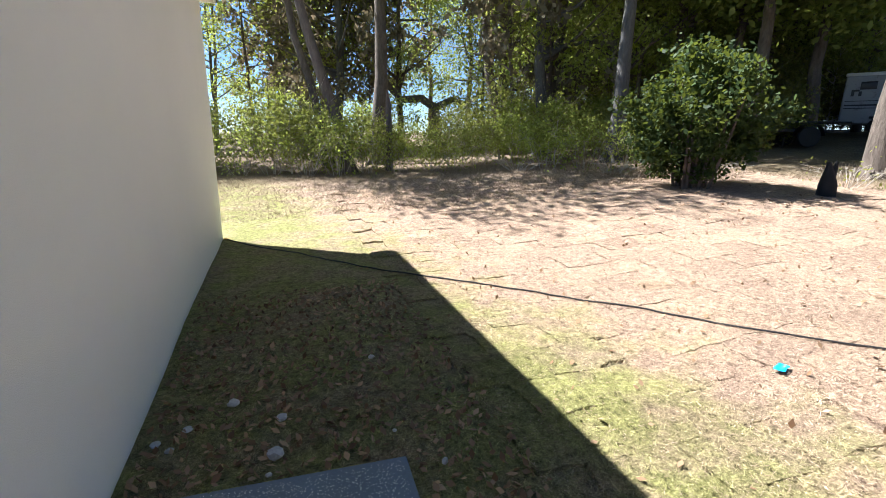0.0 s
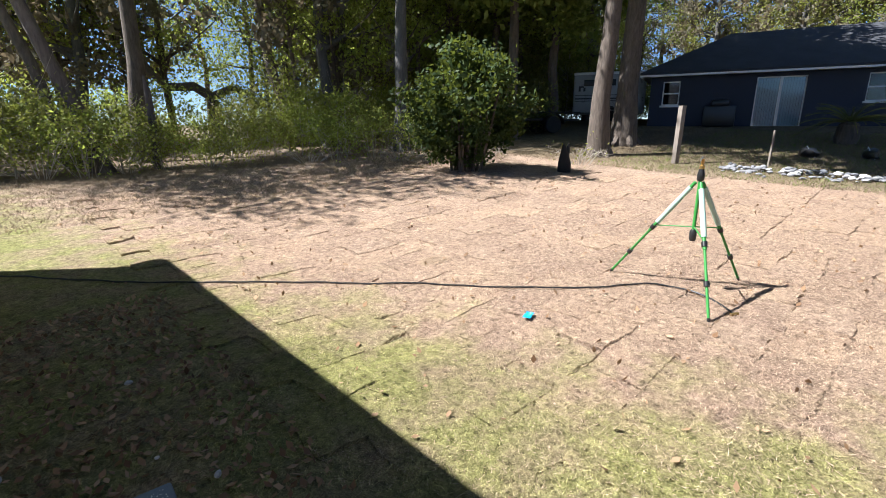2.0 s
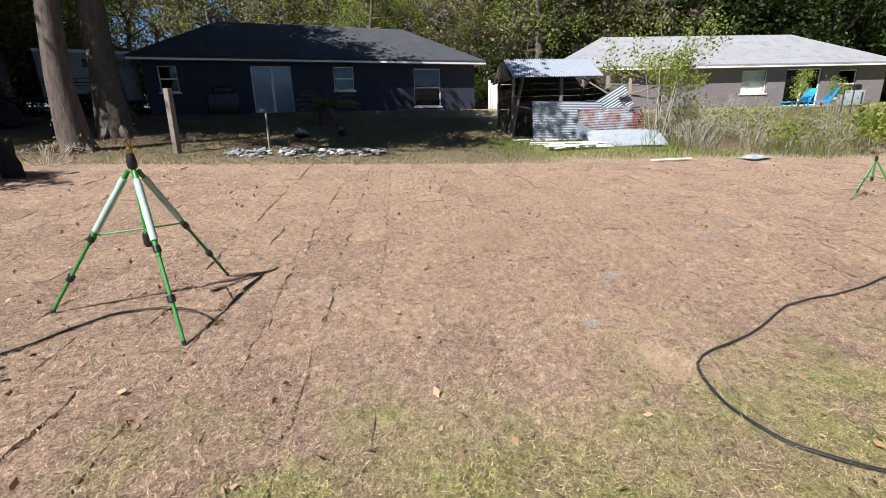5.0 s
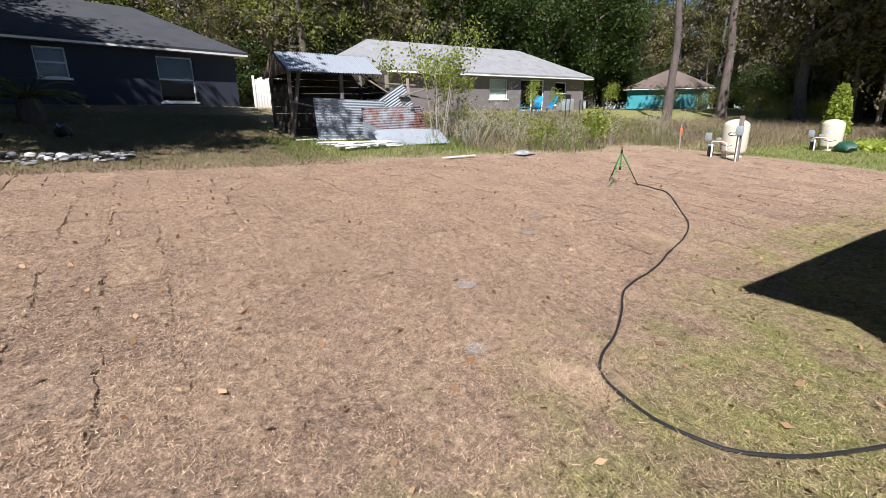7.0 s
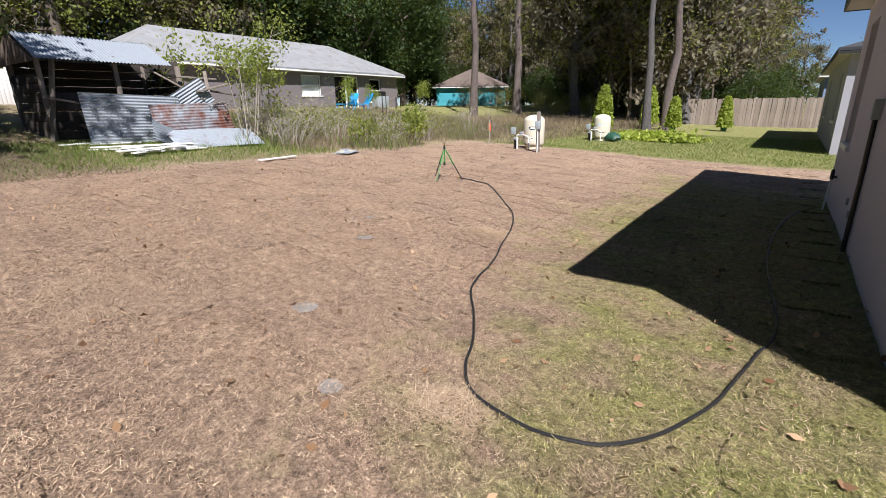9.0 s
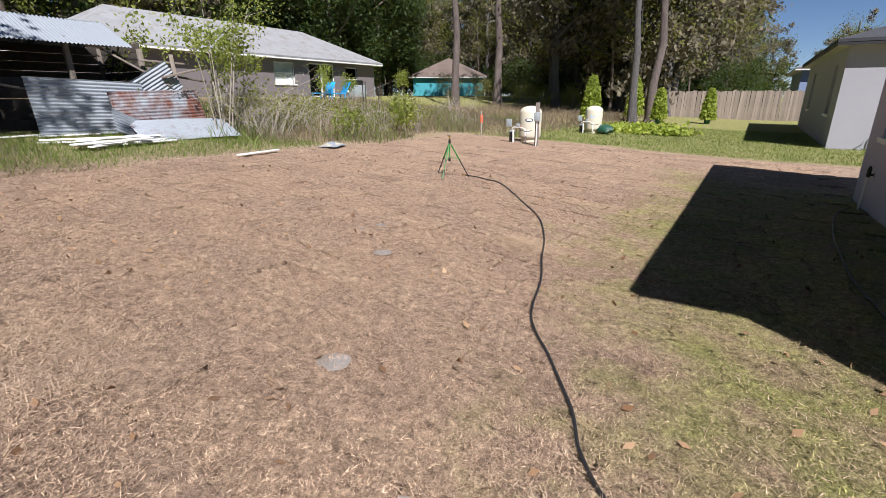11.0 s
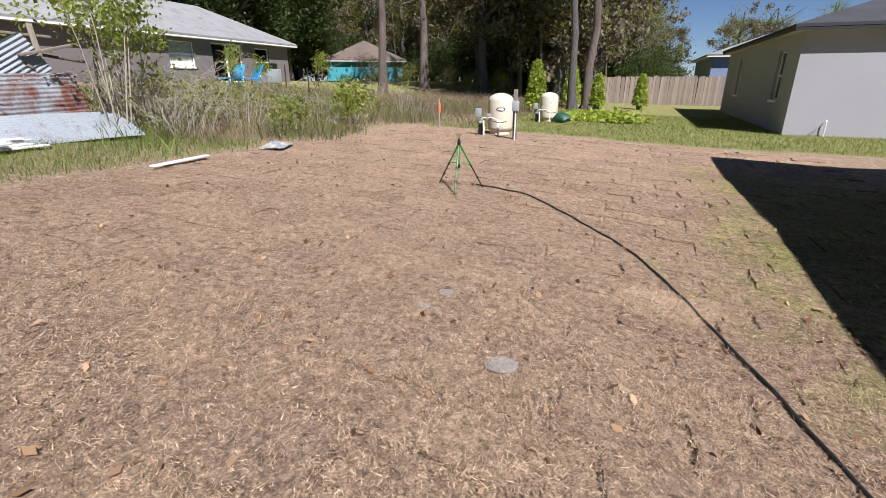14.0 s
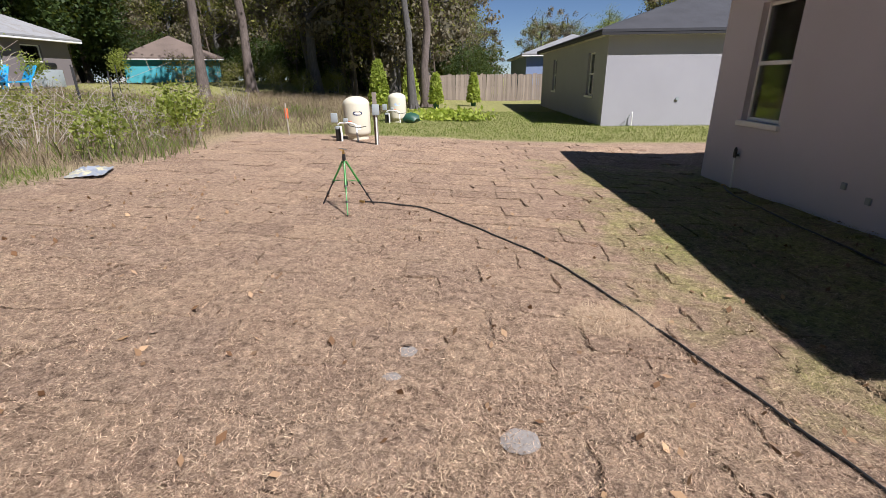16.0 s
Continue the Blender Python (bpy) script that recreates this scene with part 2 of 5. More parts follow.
def metal_sheet(name, rust):
    m, nt, p = nodes_of(name)
    v = coords(nt)
    n = noise_tex(nt, 2.6, 10, 0.75, coords(nt, False, (1, 1, 0.5)), 0.3)
    f = noise_tex(nt, 60, 4, 0.6, v)
    zinc = ramp(nt, f, [(0.3, (0.25, 0.285, 0.325)), (0.7, (0.39, 0.425, 0.465))])
    rusty = ramp(nt, f, [(0.3, (0.11, 0.045, 0.034)), (0.7, (0.25, 0.11, 0.08))])
    e = 0.75 - 0.5 * rust
    fac = ramp(nt, n, [(e, (0, 0, 0)), (e + 0.2, (1, 1, 1))])
    nt.links.new(mix(nt, fac, zinc, rusty), p.inputs["Base Color"])
    p.inputs["Metallic"].default_value, p.inputs["Roughness"].default_value = 0.35, 0.55
    bump(nt, p, f, 0.3, 0.002)
    return m


M_TURF, M_BLADE = turf_mat("turf"), blade_mat("grass_blade")
M_SOD, M_SODF = turf_mat("sod", "object"), turf_mat("sod_rows", "island")
M_SOIL = plain("soil", (0.06, 0.042, 0.03), 1, 0.4, 3, 60, 0.02)
M_STUCCO = plain("stucco_white", (0.86, 0.87, 0.90), 0.9, 0.05, 0.6, 220, 0.004)
M_STUCCO2 = plain("stucco_grey", (0.35, 0.35, 0.385), 0.9, 0.08, 0.6, 220, 0.004)
# the white stucco again, with the wing's shade put into a darker tint
M_STUCCO_SHADE = plain("stucco_shaded", (0.58, 0.55, 0.60), 0.9, 0.08, 0.5, 220, 0.004)
M_SOFFIT = plain("soffit_paint", (0.55, 0.52, 0.46), 0.6, 0.05, 1, 60, 0.001)
M_WHITE = plain("white_paint", (0.78, 0.78, 0.76), 0.5, 0.06, 1, 50, 0.001)
M_FASCIA = plain("dark_fascia", (0.03, 0.03, 0.033), 0.5, 0.2, 1, 50, 0.001)
M_SHINGLE = plain("charcoal_shingle", (0.045, 0.047, 0.055), 0.95, 0.35, 1.2, 28, 0.01, rnd=0.25)
M_SHINGLE_G = plain("grey_shingle", (0.22, 0.225, 0.235), 0.95, 0.2, 0.8, 28, 0.01, stain=((0.18, 0.17, 0.16), 0.35), rnd=0.2)
M_SHINGLE_B = plain("brown_shingle", (0.13, 0.10, 0.085), 0.95, 0.3, 0.8, 28, 0.01)
M_BLUEWALL = plain("slate_blue_paint", (0.024, 0.029, 0.048), 0.75, 0.12, 0.7, 60, 0.003)
M_GREYWALL = plain("mauve_grey_paint", (0.17, 0.15, 0.155), 0.8, 0.1, 0.7, 60, 0.003)
M_STONEWALL = plain("pale_block", (0.32, 0.31, 0.30), 0.9, 0.15, 0.7, 60, 0.003)
M_TEAL = plain("teal_paint", (0.05, 0.30, 0.36), 0.8, 0.12, 0.7, 60, 0.003)
M_BLUEHOUSE = plain("pale_blue_paint", (0.20, 0.26, 0.40), 0.8, 0.1, 0.7, 60, 0.003)
M_GLASS = glass_mat("window_glass")
# near-black that puts the rooms' lack of light into the colour
M_DARK = plain("room_gloom", (0.02, 0.02, 0.022), 0.9, 0.2, 1, 20, 0)
M_BLIND = plain("blind_fabric", (0.30, 0.40, 0.48), 0.8, 0.1, 3, 60, 0.001)
M_GREENMET = plain("green_enamel", (0.035, 0.21, 0.04), 0.35, 0.08, 4, 60, 0.0005)
M_BLACK = plain("black_plastic", (0.015, 0.015, 0.016), 0.35, 0.3, 6, 80, 0.0005)
M_HOSE = plain("black_hose", (0.018, 0.018, 0.019), 0.4, 0.3, 6, 80, 0.001)
M_CREAM = plain("cream_fibreglass", (0.60, 0.57, 0.46), 0.45, 0.05, 1.5, 80, 0.001)
M_PVC = plain("white_pvc", (0.78, 0.78, 0.75), 0.4, 0.05, 4, 80, 0)
M_GREYBOX = plain("grey_enclosure", (0.30, 0.34, 0.36), 0.5, 0.08, 4, 80, 0)
M_WOODGREY = plain("weathered_wood", (0.20, 0.17, 0.145), 0.95, 0.35, 2, 30, 0.006, stretch=(6, 6, 1), rnd=0.2)
M_WOODDARK = plain("dark_weathered_wood", (0.055, 0.045, 0.038), 0.95, 0.4, 2, 30, 0.006, stretch=(1, 6, 6), rnd=0.2)
M_FENCE = plain("cedar_picket", (0.25, 0.205, 0.17), 0.95, 0.25, 2, 30, 0.005, stretch=(6, 6, 0.7), rnd=0.3)
M_TIN, M_RUST, M_TINR = metal_sheet("galvanised_sheet", 0.12), metal_sheet("rusted_sheet", 0.72), metal_sheet("part_rusted_sheet", 0.42)
M_STONE = plain("pale_rock", (0.19, 0.19, 0.20), 0.95, 0.3, 5, 50, 0.01, rnd=0.3)
M_CHIP = plain("broken_render", (0.46, 0.45, 0.44), 0.95, 0.3, 8, 60, 0.01)
M_SPECK = plain("speckled_coating", (0.15, 0.18, 0.24), 0.6, 0.2, 2, 60, 0.002, stain=((0.5, 0.52, 0.55), 0.0))
M_BARK = bark_mat("brown_bark", (0.045, 0.035, 0.028), (0.17, 0.135, 0.11))
M_BARKG = bark_mat("grey_bark", (0.045, 0.043, 0.042), (0.14, 0.13, 0.125))
M_BARKP = bark_mat("pine_bark", (0.06, 0.046, 0.042), (0.18, 0.145, 0.13))
M_TWIG = plain("bleached_twig", (0.36, 0.32, 0.27), 0.95, 0.3, 3, 40, 0)
M_CHAR = plain("charred_wood", (0.012, 0.011, 0.011), 0.9, 0.4, 4, 40, 0.01)
M_LEAFL = leaf_mat("fresh_leaf", (0.19, 0.25, 0.06), (0.48, 0.54, 0.17), 0.68)
M_LEAFM = leaf_mat("mid_leaf", (0.10, 0.14, 0.035), (0.32, 0.36, 0.11), 0.6)
M_LEAFD = leaf_mat("dark_leaf", (0.013, 0.028, 0.010), (0.05, 0.08, 0.024), 0.25, 0.6)
M_LEAFO = leaf_mat("olive_leaf", (0.10, 0.11, 0.035), (0.28, 0.27, 0.10), 0.5)
M_MOSS = leaf_mat("grey_moss", (0.08, 0.075, 0.055), (0.21, 0.19, 0.14), 0.25, 0.9, True)
M_PINE = leaf_mat("young_pine", (0.28, 0.38, 0.06), (0.55, 0.62, 0.16), 0.6)
M_LITTER = leaf_mat("dead_leaf", (0.14, 0.075, 0.04), (0.46, 0.31, 0.20), 0.1, 0.8, True)
M_STRAW = leaf_mat("straw", (0.28, 0.20, 0.14), (0.66, 0.51, 0.39), 0.1, 0.8, True)
M_BLUE = plain("blue_plastic", (0.02, 0.30, 0.62), 0.4, 0.1, 4, 60, 0)
M_ORANGE = plain("orange_tape", (0.85, 0.16, 0.05), 0.6, 0.1, 4, 60, 0)
M_CHROME = plain("bare_metal", (0.5, 0.5, 0.5), 0.3, 0.1, 4, 60, 0, 0.9)
M_BRASS = plain("brass", (0.5, 0.33, 0.12), 0.35, 0.1, 4, 60, 0, 0.9)
M_FILM = plain("cloudy_wrap", (0.36, 0.50, 0.43), 0.3, 0.2, 8, 60, 0.003)
M_CONCRETE = plain("pale_concrete", (0.24, 0.22, 0.205), 0.95, 0.3, 6, 60, 0.006)
M_TRAILER = plain("trailer_aluminium", (0.34, 0.35, 0.36), 0.45, 0.1, 1.5, 40, 0.001, stain=((0.16, 0.16, 0.16), 0.2))
M_TYRE = plain("tyre_rubber", (0.02, 0.02, 0.02), 0.9, 0.3, 8, 60, 0.003)


# ---- ground ----
def axis(lo, hi, step, far, grow=1.35):
    inner = list(np.arange(lo, hi + 1e-6, step))
    out, d, a, b = [], step, lo, hi
    while b < far:
        d *= grow
        a, b = a - d, b + d
        out.append((a, b))
    return np.array([a for a, b in out[::-1]] + inner + [b for a, b in out])


gx, gy = axis(-1.0, 15.0, 0.09, 900), axis(-17.0, 14.0, 0.09, 900)
GX, GY = np.meshgrid(gx, gy, indexing="ij")
lump = np.array([[noise.noise((x * 1.1, y * 1.1, 3.0)) * 0.018 + noise.noise((x * 4.3, y * 4.3, 9.0)) * 0.010 if -2 < x < 16 and -18 < y < 15 else 0.0 for y in gy] for x in gx])
sod_zone = (GX > 2.4) & (GX < 12.9) & (GY > -14.6) & (GY < 11)
GZ = H(GX, GY) + lump - np.where(sod_zone, 0.028, 0.0)
n0, n1 = GX.shape
idx = np.arange(n0 * n1).reshape(n0, n1)
quads = np.stack([idx[:-1, :-1], idx[1:, :-1], idx[1:, 1:], idx[:-1, 1:]], -1).reshape(-1, 4)
ground = raw("ground", np.stack([GX, GY, GZ], -1).reshape(-1, 3), quads, M_TURF, flat=False)
tagged(ground, "dry tan and patchy green lawn sloping up from the houses", "lawn", kind="structure")


def lump_at(x, y):
    return noise.noise((x * 1.1, y * 1.1, 3.0)) * 0.018 + noise.noise((x * 4.3, y * 4.3, 9.0)) * 0.010


def gz(x, y):
    return hz(x, y) + lump_at(x, y)


# ---- houses ----
def wall_panel(bm, x0, x1, z0, z1, y0, y1, holes):
    """A wall along x with rectangular openings (x0, x1, z0, z1) that go through it."""
    xs = sorted({x0, x1, *[h[0] for h in holes], *[h[1] for h in holes]})
    for a, b in zip(xs, xs[1:]):
        cut = sorted((h[2], h[3]) for h in holes if h[0] <= a + 1e-6 and h[1] >= b - 1e-6)
        z = z0
        for lo, hi in cut:
            box(bm, a, b, y0, y1, z, lo)
            z = hi
        box(bm, a, b, y0, y1, z, z1)
    bmesh.ops.remove_doubles(bm, verts=bm.verts, dist=1e-5)
    return bm


def window_unit(house, h, y, blind=None, sill=True, slider=False, frame_mat=None, fw=0.05, deep=0.09):
    """A sash or sliding window in the opening h of a wall whose outer face is at y."""
    x0, x1, z0, z1 = h
    fm = frame_mat or M_WHITE
    bm = B()
    d0, d1 = y + deep, y + deep + 0.06
    for a, b, c, d in ((x0, x0 + fw, z0, z1), (x1 - fw, x1, z0, z1), (x0 + fw, x1 - fw, z0, z0 + fw), (x0 + fw, x1 - fw, z1 - fw, z1)):
        box(bm, a, b, d0, d1, c, d, 0.006)
    if slider:
        xm = (x0 + x1) / 2
        box(bm, xm - 0.05, xm + 0.05, d0 - 0.01, d1, z0 + fw, z1 - fw, 0.006)
    else:
        zm = (z0 + z1) / 2
        box(bm, x0 + fw, x1 - fw, d0 - 0.015, d1, zm - 0.03, zm + 0.03, 0.006)
    fr = part("sliding_door" if slider else "window", bm, fm, house, "white framed glass")
    for k in range(2):
        bm = B()
        if slider:
            xm = (x0 + x1) / 2
            a, b, c, d = (x0 + fw, xm - 0.05, z0 + fw, z1 - fw) if k == 0 else (xm + 0.05, x1 - fw, z0 + fw, z1 - fw)
        else:
            zm = (z0 + z1) / 2
            a, b, c, d = (x0 + fw, x1 - fw, z0 + fw, zm - 0.03) if k == 0 else (x0 + fw, x1 - fw, zm + 0.03, z1 - fw)
        box(bm, a, b, d0 + 0.02, d0 + 0.028, c, d)
        pane = part("pane", bm, M_GLASS, fr, "clear glass", soft=False)
        pane.visible_shadow = False
        if blind:
            bm = B()
            n = max(2, int((b - a) / 0.09)) if slider else max(2, int((d - c) / 0.05))
            for i in range(n):
                if slider:
                    s = (b - a) / n
                    box(bm, a + i * s, a + i * s + s * 0.92, d1 + 0.03, d1 + 0.04, c, d)
                else:
                    s = (d - c) / n
                    box(bm, a, b, d1 + 0.03, d1 + 0.04, c + i * s, c + i * s + s * 0.9)
            part("blind", bm, blind, fr, "drawn blind slats", soft=False)
    if sill:
        bm = B()
        box(bm, x0 - 0.06, x1 + 0.06, y - 0.05, y + deep, z0 - 0.08, z0, 0.008)
        part("sill", bm, M_WHITE, fr, "white painted sill")
    return fr


def hip_roof(bm, W, D, z, rise, h0, h1, t=0.10):
    """Hip roof over 0..W x 0..D whose eave edge lies at z; t thick."""
    lo = [(0, 0, z), (W, 0, z), (W, D, z), (0, D, z)]
    rid = [(h0, D / 2, z + rise), (W - h1, D / 2, z + rise)]
    for off in (0.0, -t):
        v = [bm.verts.new((x, y, q + off)) for x, y, q in lo + rid]
        fs = [(0, 1, 5, 4), (1, 2, 5), (2, 3, 4, 5), (3, 0, 4)]
        for f in fs:
            q = [v[i] for i in f]
            bm.faces.new(q if off == 0 else q[::-1])
        if off == 0:
            top = v
        else:
            for i in range(4):
                bm.faces.new((top[i], v[i], v[(i + 1) % 4], top[(i + 1) % 4]))
    return bm


def house(label, x, y, rz, W, D, base, eave, rise, h0, h1, wall_mat, roof_mat, fascia_mat, ov=0.45, holes=(), blinds=(), sliders=(), side_holes=(), soffit_mat=None, fh=0.16):
    """A low hip-roofed house. Local x runs along its front, y inwards; the origin is the front eave's corner."""
    ob = thing("house", x, y, 0.0, rz, label, "house")
    t = 0.2
    sides = {
        "front_wall": (ov, W - ov, ov, ov + t, holes),
        "back_wall": (ov, W - ov, D - ov - t, D - ov, ()),
    }
    for nm, (a, b, c, d, hs) in sides.items():
        part(nm, wall_panel(B(), a, b, base, eave, c, d, hs), wall_mat, ob, soft=False)
    part("side_wall", box(B(), ov, ov + t, ov + t, D - ov - t, base, eave), wall_mat, ob, soft=False)
    part("side_wall", box(B(), W - ov - t, W - ov, ov + t, D - ov - t, base, eave), wall_mat, ob, soft=False)
    # added near-black panel and floor: the room's shade is in their colour
    bm = B()
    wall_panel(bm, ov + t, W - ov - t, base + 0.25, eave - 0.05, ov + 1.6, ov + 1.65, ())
    part("inner_partition", bm, M_DARK, ob, "added near-black panel standing in for an unlit room", soft=False)
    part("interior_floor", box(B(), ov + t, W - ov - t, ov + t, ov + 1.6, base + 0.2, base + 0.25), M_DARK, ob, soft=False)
    part("roof", hip_roof(B(), W, D, eave + fh, rise, h0, h1), roof_mat, ob, soft=False)
    bm = B()
    box(bm, 0.02, W - 0.02, 0.02, D - 0.02, eave - 0.002, eave + 0.02)
    part("soffit", bm, soffit_mat or M_SOFFIT, ob, "painted eave soffit", soft=False)
    for a, b, c, d in ((0, W, 0, 0.025), (0, W, D - 0.025, D), (0, 0.025, 0.025, D - 0.025), (W - 0.025, W, 0.025, D - 0.025)):
        part("fascia", box(B(), a, b, c, d, eave - 0.015, eave + fh - 0.08, 0.004), fascia_mat, ob, "eave board", soft=False)
    for i, h in enumerate(holes):
        window_unit(ob, h, ov, blinds[i] if i < len(blinds) else None, i not in sliders, i in sliders)
    return ob


OV = 0.33
# the new stucco house: main block and the wing that steps out
L_X, L_END, W_X, W_N, W_S = 0.49, 7.5, 3.25, -3.41, -11.29
L_SOF, W_SOF, OVM = 3.2, 2.66, 0.19
main_house = house("new single-storey house in smooth white stucco", L_X + OVM, -11.0 - OVM, 90, L_END + 11.0 + 2 * OVM, 12.0, -0.6, L_SOF, 2.2, 6, 6,
                   M_STUCCO, M_SHINGLE, M_WHITE, OVM, holes=[(11.0 + OVM - 0.6, 11.0 + OVM + 1.3, 0.0, 2.1)], sliders=(0,))
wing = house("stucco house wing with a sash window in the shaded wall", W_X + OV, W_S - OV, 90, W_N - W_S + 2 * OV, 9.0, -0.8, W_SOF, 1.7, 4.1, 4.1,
             M_STUCCO_SHADE, M_SHINGLE, M_FASCIA, OV, holes=[(-10.35 - W_S + OV, -9.42 - W_S + OV, 0.60, 2.28)], soffit_mat=M_SOFFIT)
neighbour = house("grey stucco neighbour house with a black fascia", 2.95 + OV, -31.8 - OV, 90, 12.7 + 2 * OV, 12.0, -0.6, 2.52, 2.0, 5.5, 5.5,
                  M_STUCCO2, M_SHINGLE, M_FASCIA, OV, holes=[(10.3 + OV, 11.2 + OV, 0.62, 2.1), (3.3 + OV, 4.2 + OV, 0.62, 2.1)])
blue_house = house("slate-blue house with charcoal shingles and white trim", 23.1, 9.75, -71.95, 15.8, 9.0, 0.7, 3.62, 2.05, 3.4, 2.9,
                   M_BLUEWALL, M_SHINGLE, M_WHITE, 0.45,
                   holes=[(0.95, 1.65, 2.40, 3.42), (4.48, 6.18, 1.46, 3.46), (8.05, 9.0, 2.42, 3.46), (12.0, 13.45, 1.62, 3.42)],
                   blinds=(None, M_BLIND, None, None), sliders=(1,))
grey_house = house("mauve-grey house under a pale weathered shingle roof", 27.0, -9.5, -90, 18.2, 8.5, 0.0, 3.15, 1.95, 3.2, 3.2,
                   M_GREYWALL, M_SHINGLE_G, M_WHITE, 0.45, holes=[(9.45, 10.9, 1.85, 3.0), (11.96, 14.0, 1.15, 3.05), (15.0, 16.1, 1.5, 2.95)],
                   blinds=(M_WHITE, None, None), sliders=(1,))
teal_house = house("small teal house under a brown shingle roof", 28.4, -45.8, -60, 9.0, 8.0, -0.5, 3.0, 1.9, 3.0, 3.0, M_TEAL, M_SHINGLE_B, M_WHITE, 0.4,
                   holes=[(2.2, 3.0, 1.4, 2.6), (5.6, 6.4, 1.4, 2.6)])
far_house = house("pale blue house behind the board fence", 3.2, -52.0, 90, 12.0, 9.0, -0.5, 2.75, 1.6, 4, 4, M_BLUEHOUSE, M_SHINGLE_G, M_WHITE, 0.4)
cream_house = house("cream house with white gates seen between the roofs", 44.0, -6.0, -80, 12.0, 8.0, 0.3, 3.2, 1.7, 3, 3, M_STONEWALL, M_SHINGLE_B, M_WHITE, 0.4,
                    holes=[(4.0, 5.0, 1.6, 2.8)])


# ---- trees ----
def leaves(centres, size, rng, up=0.35):
    """A bent diamond for each leaf."""
    n = len(centres)
    d = rng.normal(size=(n, 3))
    d /= np.linalg.norm(d, axis=1, keepdims=True)
    nn = rng.normal(size=(n, 3)) + np.array([0, 0, up * 3])
    s = np.cross(d, nn)
    s /= np.linalg.norm(s, axis=1, keepdims=True) + 1e-9
    L = size * rng.uniform(0.6, 1.3, (n, 1))
    a = centres - d * L / 2
    b = centres + s * L * 0.28
    c = centres + d * L / 2
    e = centres - s * L * 0.28
    verts = np.stack([a, b, c, e], 1).reshape(-1, 3)
    return verts, np.arange(4 * n).reshape(n, 4)


def crown_points(rng, n, rx, ry, rz, clumps, spread, hollow=0.55):
    """Leaf places gathered in clumps on and in an uneven ellipsoid."""
    u = rng.normal(size=(clumps, 3))
    u /= np.linalg.norm(u, axis=1, keepdims=True)
    r = rng.uniform(hollow, 1.05, (clumps, 1))
    cen = u * r * np.array([rx, ry, rz]) * rng.uniform(0.75, 1.15, (clumps, 1))
    w = rng.uniform(0.5, 1.5, clumps)
    pick = rng.choice(clumps, n, p=w / w.sum())
    return cen[pick] + rng.normal(size=(n, 3)) * spread * np.array([1, 1, 0.7])


def limbs(rng, base, height, r0, lean, count, reach, crown_z):
    """Trunk and boughs as tubes."""
    k = 9
    top = Vector((lean[0], lean[1], height))
    wob = rng.normal(size=(k, 2)) * 0.02 * height * 0.25
    pts, rad = [], []
    for i in range(k):
        f = i / (k - 1)
        pts.append(Vector((top.x * f + (wob[i, 0] if 0 < i else 0), top.y * f + (wob[i, 1] if 0 < i else 0), height * f - 0.25 * (i == 0))))
        rad.append(r0 * (1.35 if i == 0 else (1 - 0.75 * f)))
    out = [(pts, rad)]
    for j in range(count):
        f = rng.uniform(crown_z, 0.95)
        p = Vector((top.x * f, top.y * f, height * f))
        a, up = rng.uniform(0, 2 * math.pi), rng.uniform(0.1, 0.9)
        d = Vector((math.cos(a), math.sin(a), up)) * reach * rng.uniform(0.6, 1.1)
        mid = p + d * 0.5 + Vector((0, 0, -0.05 * reach))
        out.append(([p, mid, p + d], [r0 * (1 - 0.75 * f) * 0.6, r0 * 0.22, r0 * 0.06]))
    return out


def tree_kind(name, label, seed, height, r0, crown_r, crown_h, n, leaf, leaf_m, bark, clumps=60, spread=0.5, crown_z=0.45, boughs=9, lean=(0, 0), extra=None, category="tree"):
    rng = np.random.default_rng(seed)
    ob = thing(name, 0, 0, -60, 0, label, category)
    part("trunk", tubes(limbs(rng, None, height * 0.92, r0, lean, boughs, crown_r * 0.9, crown_z), 9), bark, ob)
    pts = crown_points(rng, n, crown_r, crown_r, crown_h / 2, clumps, spread) + np.array([lean[0] * 0.75, lean[1] * 0.75, height - crown_h / 2])
    v, f = leaves(pts, leaf, rng)
    raw("crown", v, f, leaf_m, ob)
    if extra:
        m = crown_points(rng, extra[0], crown_r, crown_r, crown_h / 2, clumps, spread * 0.6) + np.array([lean[0] * 0.75, lean[1] * 0.75, height - crown_h / 2 - 0.5])
        v, f = leaves(m, extra[1], rng, 0)
        v[:, 2] = v[:, 2].mean() + (v[:, 2] - v[:, 2].mean()) * 1.15
        raw("hanging_moss", v, f, M_MOSS, ob, "grey hanging moss")
    return ob


